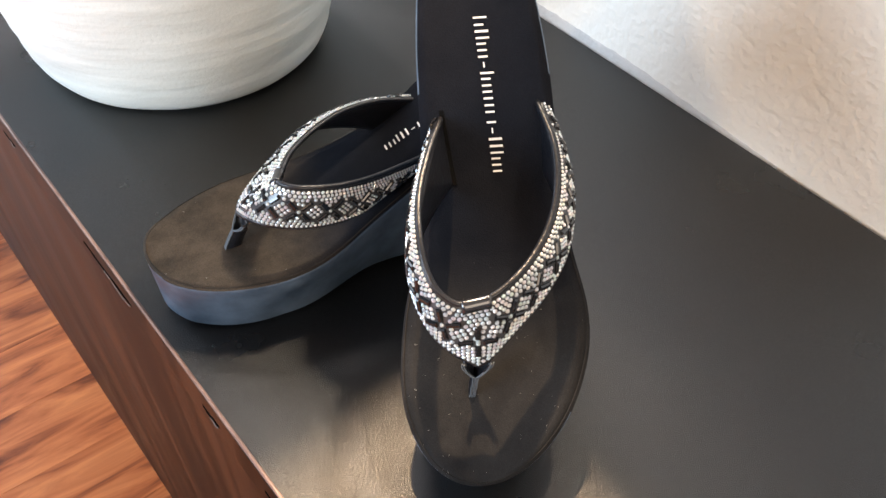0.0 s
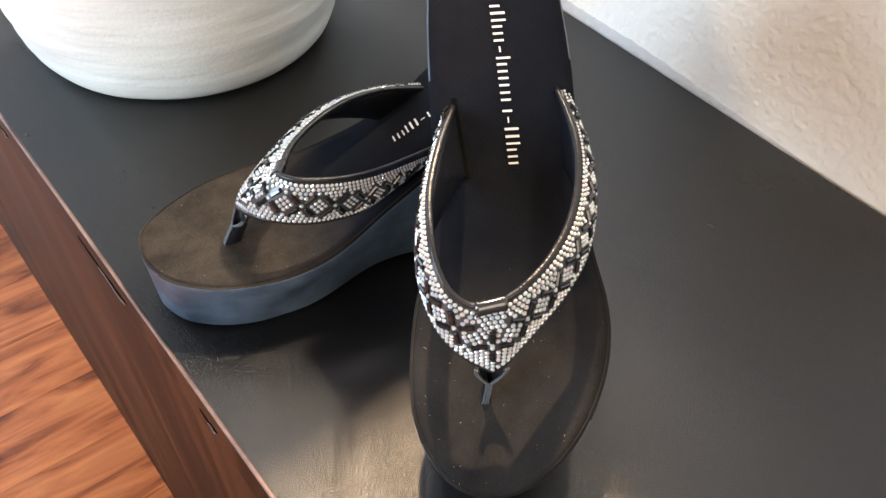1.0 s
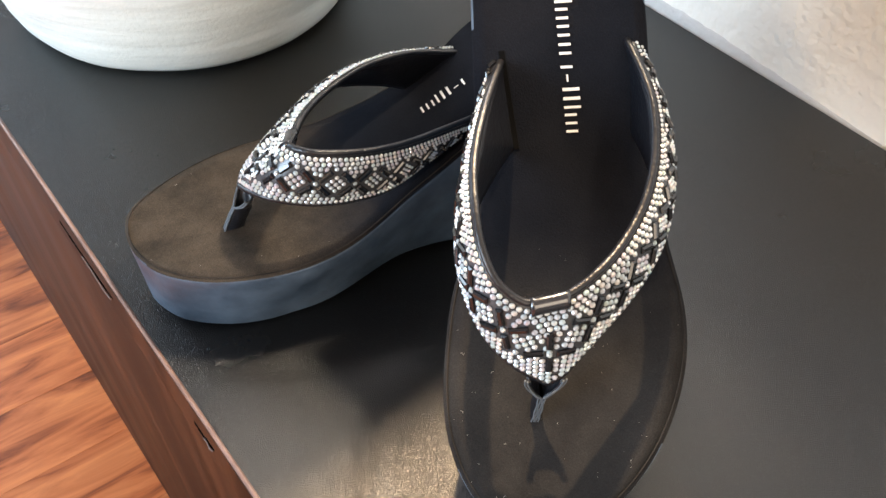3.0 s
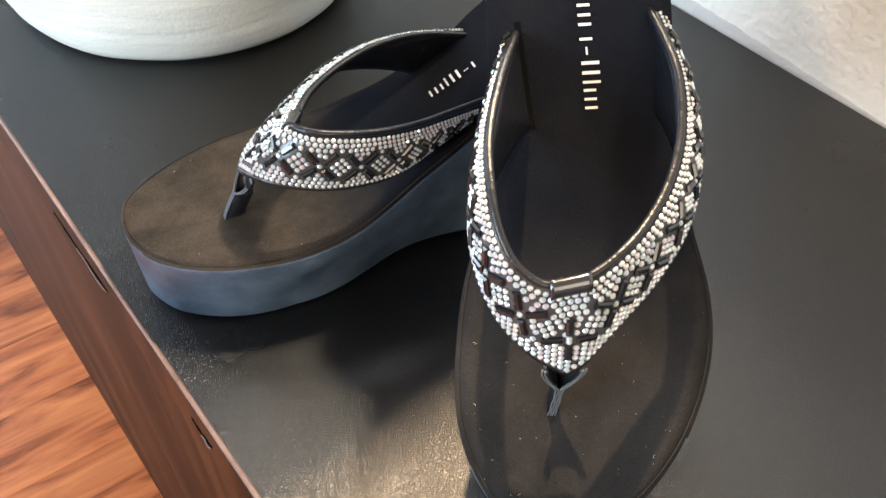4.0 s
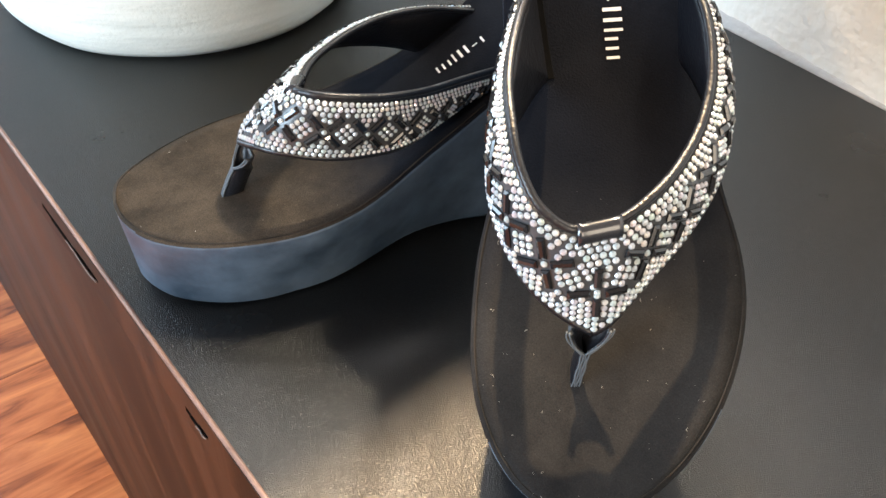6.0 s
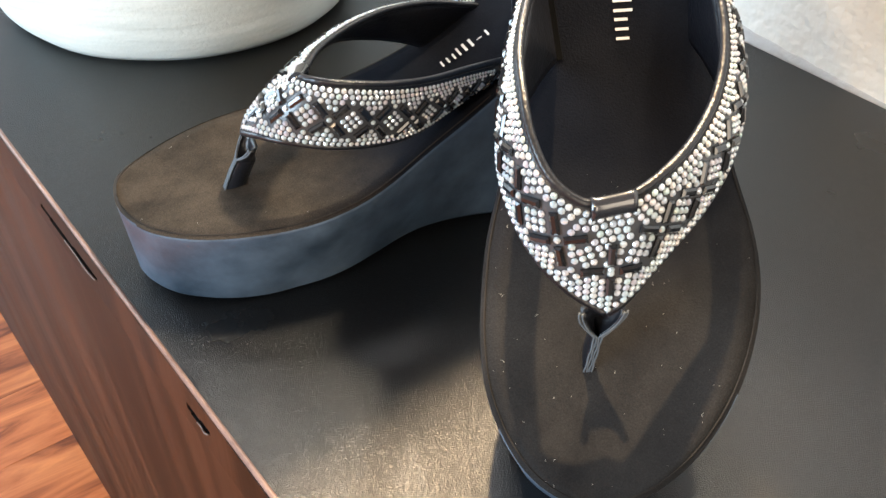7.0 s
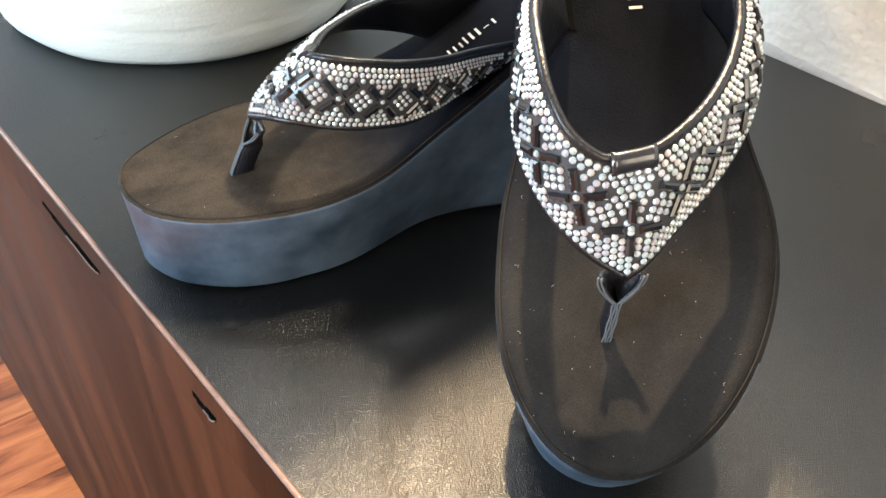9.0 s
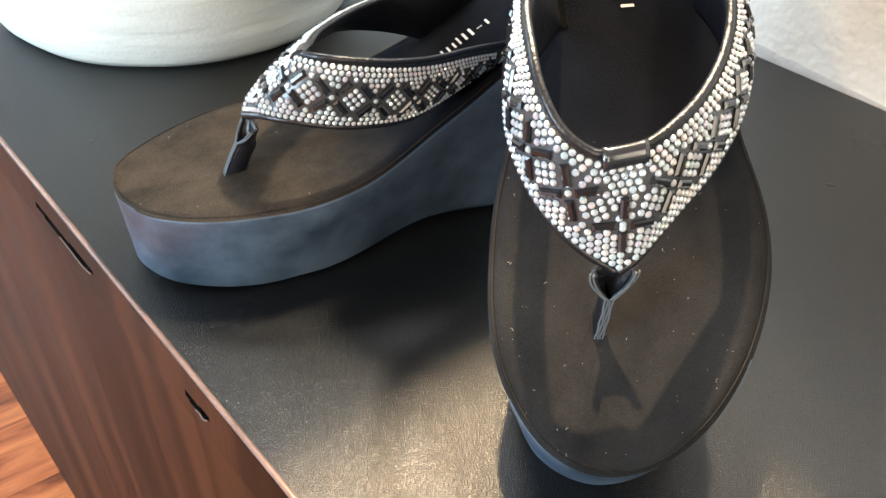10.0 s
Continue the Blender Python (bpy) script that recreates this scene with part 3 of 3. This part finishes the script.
def lattice_scale(w):
    """The lattice of black stones shrinks with the width of the arm."""
    return min(1.0, max(0.5, (w - 0.0100) / 0.0150))


def set_stones(arms, strap, flip):
    """A lattice of black baguettes with fields of round stones, and rows of round stones along both edges."""
    stones, black = [], []
    cells = collections.defaultdict(list)
    CELL = 0.004

    def take(p, r):
        """A gap of 0 marks a round stone."""
        cells[tuple(int(c // CELL) for c in p)].append((p, r))

    def free(p, gap):
        i, j, k = (int(c // CELL) for c in p)
        for a in (-1, 0, 1):
            for b in (-1, 0, 1):
                for c in (-1, 0, 1):
                    for q, r in cells.get((i + a, j + b, k + c), ()):
                        if (p - q).length < (r or gap):
                            return False
        return True

    def stone(arm, t, v, gap):
        q = arm.at(t, v)
        if -0.01 < v < 0.97 and free(q, gap):
            stones.append((arm, t, v))
            take(q, 0)
            return True
        return False

    def block(c, way, size):
        """The room that a black stone takes up."""
        for e in (-0.0032, -0.0016, 0, 0.0016, 0.0032):
            take(c + way * e * size, 0.00225)

    for arm in arms:
        ts, run = arm.arc_lengths()
        total = run[-1]

        def t_of(u):
            return float(np.interp(u, run, ts))

        def baguette(m, a, b, ang, size, t, v):
            """One black stone at a, b in the frame m, lying along ang."""
            c = m @ Vector((a, b, 0))
            t1, v1 = foot_of(arm, c, t, v)
            if t1 <= 0.001 and arm.side < 0:
                return
            way = (m.to_3x3() @ Vector((math.cos(ang), math.sin(ang), 0))).normalized()
            up = on_arm(arm, t1, v1).to_3x3() @ Vector((0, 0, 1))
            way = (way - way.dot(up) * up).normalized()
            k = Matrix((way, up.cross(way), up)).transposed().to_4x4() @ Matrix.Diagonal((size, 0.55 + 0.45 * size, 1, 1))
            k.translation = arm.at(t1, v1, 0.0002)
            block(k.translation, way, size)
            if flip < 0:
                k = Matrix.Diagonal((-1, 1, 1, 1)) @ k @ Matrix.Diagonal((-1, 1, 1, 1))
            black.append(k)

        # crossings of the lattice, from the middle of the V outwards
        cross = [0.0]
        while cross[-1] < total - 0.016:
            cross.append(cross[-1] + 0.0172 * (0.35 + 0.65 * lattice_scale(arm.width(t_of(cross[-1] + 0.008)))))
        knots = []
        for k, u in enumerate(cross):
            t = t_of(u)
            size = lattice_scale(arm.width(t))
            v = (0.42, 0.50, 0.46, 0.43)[k] if k < 4 else 0.42
            m = on_arm(arm, t, v)
            if k == 0:
                # the middle crossing stands square on the rule of the V
                rule = (arm.at(0, 0.6) - arm.at(0, 0.1)).normalized()
                out = m.to_3x3() @ Vector((0, 0, 1))
                level = Vector((arm.side, 0, 0))
                if arm.side > 0:
                    for a in (0.0054, -0.0054):
                        c = arm.at(0, v, 0.0002) + rule * a
                        face = rule.cross(Vector((1, 0, 0))) * -1
                        kk = Matrix((rule, face.cross(rule), face)).transposed().to_4x4()
                        kk.translation = c + face * 0.0003
                        block(c, rule, 1.0)
                        if flip < 0:
                            kk = Matrix.Diagonal((-1, 1, 1, 1)) @ kk @ Matrix.Diagonal((-1, 1, 1, 1))
                        black.append(kk)
                    stones.append((arm, 0.0, v))
                    take(arm.at(0, v), 0)
                side = (level - level.dot(out) * out).normalized()
                t1, v1 = foot_of(arm, arm.at(0, v) + side * 0.0054, 0.1, v)
                mm = on_arm(arm, t1, v1)
                local = mm.to_3x3().inverted() @ side
                baguette(mm, 0, 0, math.atan2(local.y, local.x), 1.0, t1, v1)
                knots.append((t, v, 1.0))
                continue
            reach = 0.0038 * size
            for su in (-1, 1):
                for sv in (-1, 1):
                    baguette(m, su * reach, sv * reach, math.atan2(sv, su), size, t, v)
            stones.append((arm, t, v))
            take(arm.at(t, v), 0)
            knots.append((t, v, size))
        # a square field of stones between each two crossings
        for (t0, v0, r0), (t1, v1, r1) in zip(knots, knots[1:]):
            um = 0.5 * (float(np.interp(t0, ts, run)) + float(np.interp(t1, ts, run)))
            tm, vm = t_of(um), 0.5 * (v0 + v1)
            m = on_arm(arm, tm, vm)
            size = min(r0, r1)
            for i in range(3):
                for j in range(3):
                    a, b = (i - 1) * 0.00245 * size, (j - 1) * 0.00245 * size
                    t4, v4 = foot_of(arm, m @ Vector(((a - b) * 0.7071, (a + b) * 0.7071, 0)), tm, vm)
                    stone(arm, t4, v4, 0.0021 * size)
            # the rest of the diamond stays empty
            for a in np.linspace(-1, 1, 9):
                for b in np.linspace(-1, 1, 9):
                    if abs(a) + abs(b) <= 1:
                        take(m @ Vector((a * 0.0052 * size, b * 0.0052 * size, 0)), 0.0011)
        # neat rows along the edges, then further rows towards the lattice
        for row in range(8):
            for way in (1, -1):
                last = None
                u = 0.0 if row % 2 == 0 else 0.00128
                while u < total - 0.001:
                    t = t_of(u)
                    k, w = taper(t), arm.width(t)
                    v = (0.0011 + row * 0.00222 * k) / w if way > 0 else 1 - (0.0025 + row * 0.00222 * k) / w
                    if (v - 0.46) * way > 0.06:
                        break
                    q = arm.at(t, v)
                    if (last is None or (q - last).length > 0.00252 * k) and stone(arm, t, v, 0.00226 * k):
                        last = q
                    u += 0.00015
        # single stones in the gaps that are left
        for u in np.arange(0.0, total - 0.002, 0.0006):
            t = t_of(u)
            w = arm.width(t)
            for e in np.arange(0.0015, w - 0.0026, 0.0006):
                stone(arm, t, e / w, 0.00222 * taper(t))
    for m in black:
        ob = new("black_stone", BAGUETTE)
        ob.parent, ob.matrix_basis = strap, m
    # the stones in front are single parts, the rest of the setting is one piece
    rng = random.Random(4)
    order = sorted(stones, key=lambda s: s[1])
    for arm, t, v in order[:300]:
        ob = new("rhinestone", GEM)
        ob.parent = strap
        ob.matrix_basis = on_arm(arm, t, v, rng.random() * 6, 0.0002, flip) @ Matrix.Scale(taper(t), 4)
    base = [v.co.copy() for v in GEM.vertices]
    faces = [list(p.vertices) for p in GEM.polygons]
    points, polys = [], []
    for arm, t, v in order[300:]:
        m = on_arm(arm, t, v, rng.random() * 6, 0.0002, flip) @ Matrix.Scale(taper(t), 4)
        n = len(points)
        points += [m @ c for c in base]
        polys += [[n + i for i in f] for f in faces]
    me = bpy.data.meshes.new("rhinestone_setting")
    me.from_pydata(points, [], polys)
    me.materials.append(CRYSTAL)
    setting = new("rhinestone_setting", me)
    setting.parent = strap
    tagged(setting, kind="stuff")


def make_strap(flip, edges, root):
    arms = [Arm(edges.up_m, edges.low_m, SLOT_M, -1), Arm(edges.up_l, edges.low_l, SLOT_L, 1)]
    bm = bmesh.new()
    for arm in arms:
        outer, inner = [], []
        ts = np.linspace(0, 1, 60)
        for t in ts:
            n = arm.normal(t)
            row_o = [arm.at(t, v) for v in np.linspace(0, 1, 9)]
            # the lining widens below and runs down into the slot of the footbed
            k = min(1.0, max(0.0, (float(t) - 0.58) / 0.20))
            k = k * k * (3 - 2 * k)
            g = min(1.0, max(0.0, (float(t) - 0.78) / 0.22))
            a, b = arm.slot
            y = a[1] + (b[1] - a[1]) * g
            foot = Vector((a[0] + (b[0] - a[0]) * g, y, bed(y) - 0.002))
            top_in, low_in = arm.at(t, 1.0) - 0.0022 * n, (arm.at(t, 0.0) - 0.0022 * n).lerp(foot, k)
            row_i = [top_in.lerp(low_in, j / 8) + 0.0016 * (1 - k) * math.sin(math.pi * j / 8) * n for j in range(9)]
            row_o[0] = row_o[0].lerp(foot + 0.001 * n, k)
            outer.append(row_o + row_i)
        rows = [[(flip * p.x, p.y, p.z) for p in r] for r in outer]
        # down into the slot
        a, b = arm.slot
        end = []
        for v in np.r_[np.linspace(0, 1, 9), np.linspace(1, 0, 9)]:
            end.append((flip * (a[0] + (b[0] - a[0]) * v), a[1] + (b[1] - a[1]) * v, bed(a[1] + (b[1] - a[1]) * v) - 0.003))
        rows.append(end)
        made = grid_mesh(bm, rows, closed_v=True)
        for i in range(len(ts) - 1):
            for j in range(7):
                for face in made[i][j].link_faces:
                    if made[i][j + 1] in face.verts and made[i + 1][j] in face.verts and ts[i] < 0.93:
                        face.material_index = 1
    bmesh.ops.remove_doubles(bm, verts=bm.verts, dist=0.00005)
    bmesh.ops.recalc_face_normals(bm, faces=bm.faces)
    strap = part("strap", bm, [LEATHER, BACKING], root, "black leather thong strap set with clear and black stones", smooth=True)
    # rolled piping along the upper edge
    for arm in arms:
        bm = bmesh.new()
        tube(bm, [(flip * p.x, p.y, p.z) for p in (arm.at(t, 1.0, -0.0008) for t in np.linspace(0.03, 0.985, 60))], 0.0014, 8)
        part("piping", bm, LEATHER, strap, "rolled black leather piping", smooth=True)
        bm = bmesh.new()
        tube(bm, [(flip * p.x, p.y, p.z) for p in (arm.at(t, -0.035, -0.0010) for t in np.linspace(0.0, 0.80, 60))], 0.0013, 8)
        part("lower_edge", bm, LEATHER, strap, smooth=True)
    # the loop that closes the V, a band rolled over the edge
    bm = bmesh.new()
    ends = [arms[0].at(0.075, 1.0), arms[1].at(0.085, 1.0)]
    mid = arms[0].at(0, 1.0)
    across = (mid - arms[0].at(0, 0.6)).normalized()
    axis = (ends[1] - ends[0]).normalized()
    out = axis.cross(across).normalized()
    centre = (ends[0] + ends[1] + mid) / 3
    rows = []
    for x in np.linspace(-0.0064, 0.0064, 10):
        flare = 1 + 0.12 * (abs(x) / 0.0064) ** 4
        ring = []
        for k in range(16):
            ang = 2 * math.pi * k / 16
            c = centre + axis * x + across * (0.0033 * flare * math.cos(ang) - 0.0014) + out * (0.0021 * flare * math.sin(ang) + 0.0002)
            ring.append((flip * c.x, c.y, c.z))
        rows.append(ring)
    vs = grid_mesh(bm, rows, closed_v=True)
    bm.faces.new(vs[0]), bm.faces.new(vs[-1])
    bmesh.ops.recalc_face_normals(bm, faces=bm.faces)
    part("loop", bm, LOOP_LEATHER, strap, "shiny black leather loop", smooth=True)
    set_stones(arms, strap, flip)
    return strap, arms


def make_post(flip, arms, root):
    """A strip folded lengthwise: closed and narrow below, open towards the toe under the stones."""
    low, high = Vector((0.0008, -0.0008, -0.002)), arms[0].at(0, 0.0, -0.0035) + Vector((0, -0.0020, -0.0030))

    def front(f):
        p = low.lerp(high, f)
        return p + Vector((0, -0.0008 * math.sin(math.pi * f), 0))

    def spread(f):
        return math.sin(0.5 * math.pi * max(0.0, (f - 0.68) / 0.32)) ** 0.8

    bm = bmesh.new()
    rows = []
    for k in range(19):
        f = k / 18
        c, g = front(f), spread(f)
        w, deep, gap = 0.0017 + 0.0049 * g, 0.0078 - 0.0036 * g, 0.0002 + 0.0058 * g
        outer = [(-gap, 0), (-w, 0.10), (-w, 0.62), (-0.62 * w, 0.95), (0, 1.0), (0.62 * w, 0.95), (w, 0.62), (w, 0.10), (gap, 0)]
        inner = [(x * max(0.1, 1 - 0.0011 / w), 0.02 + y * max(0.1, 1 - 0.0013 / deep)) for x, y in reversed(outer)]
        rows.append([(flip * (c.x + x), c.y + y * deep, c.z - 0.30 * y * deep * (1 - 0.6 * f)) for x, y in outer + inner])
    vs = grid_mesh(bm, rows, closed_v=True)
    bm.faces.new(vs[-1])
    bmesh.ops.recalc_face_normals(bm, faces=bm.faces)
    post = part("toe_post", bm, LEATHER, root, "folded black leather toe post", smooth=True)
    # two layers of raw edge on either side of the fold
    for side in (-1, 1):
        for layer in (0.35, 1.0):
            bm = bmesh.new()
            pts = []
            for k in range(24):
                f = 0.05 + 0.95 * k / 23
                c, g = front(f), spread(f)
                x = side * (0.00115 * layer + (0.0057 + 0.0004 * layer) * g)
                pts.append((flip * (c.x + x + 0.00012 * math.sin(23 * f + 4 * layer + side)), c.y - 0.0002 + 0.0007 * g * layer, c.z + 0.0003))
            tube(bm, pts, 0.00036, 6)
            part("cut_edge", bm, THREAD, post, "pale grey raw cut edge of the leather", smooth=True)


def make_slots(flip, root):
    # a dark strip on the footbed paints the shade of each slot
    for a, b in (SLOT_M, SLOT_L):
        bm = bmesh.new()
        rows = []
        for k in range(9):
            f = -0.04 + 1.1 * k / 8
            x, s = a[0] + (b[0] - a[0]) * f, a[1] + (b[1] - a[1]) * f
            rows.append([(flip * (x + e), s, bed(s) + z) for e, z in ((-0.0012, 0.0001), (-0.0010, 0.0007), (0.0010, 0.0007), (0.0012, 0.0001))])
        vs = grid_mesh(bm, rows, closed_v=True)
        bm.faces.new(vs[0]), bm.faces.new(vs[-1])
        bmesh.ops.recalc_face_normals(bm, faces=bm.faces)
        part("strap_slot", bm, GAP_SHADE, root, "narrow dark strip painted as the shade of a strap slot")


def make_print(flip, root):
    """A printed mark along the footbed, as plain bars of the letters' sizes."""
    # width and height of each bar, in units of the small letters' height
    tall, low = 1.42, 1.0
    run = [(0.62, tall), (0.16, tall), (0.52, tall), (0.56, low), (0.36, 0.13), (0.52, tall), (0.54, low), (0.58, low), (0.80, low), (0.36, 0.13), (0.16, tall), (0.16, tall), (0.52, tall), (0.56, low)]
    unit, gap = 0.0043, 0.30
    total = sum(w for w, _ in run) + gap * (len(run) - 1)
    scale = 0.0625 / total
    s = 0.1647
    for w, h in run:
        bm = bmesh.new()
        dash = h < 0.2
        # upright strokes that stand for a letter
        strokes = [(0.0, w, h)] if dash or w < 0.2 else [(0.0, 0.13, h), (w - 0.13, w, min(h, low))]
        for p, q, high in strokes:
            lo, hi = (0.42, 0.57) if dash else (0.0, high)
            rows = []
            for k in range(4):
                ss = s - (p + (q - p) * k / 3) * scale
                rows.append([(flip * (0.0170 + z * unit - (ss - 0.106) * 0.088), ss, bed(ss) + 0.0011) for z in (lo, hi)])
            grid_mesh(bm, rows)
        part("printed_bar", bm, PRINT, root, "white printed mark")
        s -= (w + gap) * scale


def worn_edge(flip, root, wide):
    for side in (0, 1):
        pts = []
        for s, edge, other in zip(STATIONS, OUT[flip][side], OUT[flip][1 - side]):
            if s < 0.11:
                mid, half = (edge + other) / 2, (edge - other) / 2
                s2 = 0.06 + (s - 0.06) * 0.988
                k = math.copysign(max(abs(half) - 0.0016, abs(half) * 0.3), half)
                x, y, z = shaped(flip, wide, (mid + k, s2, bed(s2) + 0.0005))
                pts.append((x, y, z + 0.00015 * noise.noise(Vector((x * 300, y * 300, 0)))))
        bm = bmesh.new()
        tube(bm, pts, 0.00032, 6)
        part("worn_edge", bm, WORN_EDGE if flip < 0 else SEAM, root, "paler worn seam round the footbed" if flip < 0 else "fine dark seam round the footbed", smooth=True)


def add_lint(flip, root, count, seed):
    rng = random.Random(seed)
    bm = bmesh.new()
    for _ in range(count):
        s = -0.036 + 0.10 * rng.random()
        a, b = outline(s, flip)
        x = a + (b - a) * (0.04 + 0.92 * rng.random() ** 1.6)
        ang, length = rng.random() * 6.28, 0.0002 + 0.0014 * rng.random() ** 5
        pts = [(flip * (x + length * f * math.cos(ang + f)), s + length * f * math.sin(ang + f), bed(s + length * f * math.sin(ang + f)) + 0.0013) for f in (-0.5, 0.0, 0.5)]
        tube(bm, pts, 0.000055, 4)
    tagged(part("lint", bm, LINT, root, "tiny pale lint fibres"), kind="stuff")


def make_sandal(flip, edges, wide, place, label):
    root = tagged(new("sandal"), label, "sandal", "pair of sandals")
    make_sole(flip, root, wide)
    make_footbed(flip, root, wide)
    make_slots(flip, root)
    strap, arms = make_strap(flip, edges, root)
    make_post(flip, arms, root)
    make_print(flip, root)
    worn_edge(flip, root, wide)
    add_lint(flip, root, 64 if flip > 0 else 10, 5)
    root.matrix_world = place
    return root


def from_axes(x, y, z, place):
    m = Matrix((x, y, z)).transposed().to_4x4()
    m.translation = place
    return m


make_sandal(1, PROPPED, (0.975, 1.0, 0.0), from_axes((0.6064, 0.7892, 0.0975), (-0.7068, 0.4787, 0.5209), (0.3644, -0.3847, 0.8480), (0.0, 0.0884, TOP + 0.0504)),
            "black wedge thong sandal with rhinestone strap, propped on its pair")
make_sandal(-1, FLAT, (1.0, 0.76, 0.15), from_axes((0.9629, -0.2699, 0.0), (0.2699, 0.9629, 0.0), (0, 0, 1), (-0.1638, 0.0475, TOP + 0.0423)),
            "black wedge thong sandal with rhinestone strap, flat on the dresser")

# ---- the floor ----
floor = tagged(box("floor", (X0 - W, Y0 - W, -0.1), (X1 + W, Y1 + W, -0.003), FLOOR_GAP), "reddish-brown wood plank floor", "floor", kind="structure")
PLANK_W, PLANK_L = 0.125, 1.22
rng = random.Random(7)
shared = {}


def plank_bmesh(length):
    bm = bmesh.new()
    add_box(bm, (0.0001, 0.0001, -0.006), (PLANK_W - 0.0001, length - 0.0001, 0.0), 0.0003)
    return bm


rest = bmesh.new()
x = X0
while x < X1:
    y = Y0
    step = 0.2 + round(rng.random() * 8) * 0.125
    while y < Y1:
        length = round(min(step, Y1 - y), 3)
        if length > 0.02:
            if -2.4 < x < 0.4 and y > -1.9:
                if length not in shared:
                    bm = plank_bmesh(length)
                    shared[length] = bpy.data.meshes.new("plank")
                    bm.to_mesh(shared[length])
                    bm.free()
                    shared[length].materials.append(FLOOR_WOOD)
                ob = new("plank", shared[length])
                ob.parent, ob.matrix_basis = floor, pose(x, y, 0)
            else:
                add_box(rest, (x + 0.0006, y + 0.0006, -0.006), (min(x + PLANK_W, X1) - 0.0006, y + length - 0.0006, 0.0))
        y, step = y + step, PLANK_L
    x += PLANK_W
tagged(part("plank_field", rest, FLOOR_WOOD, floor), kind="stuff")
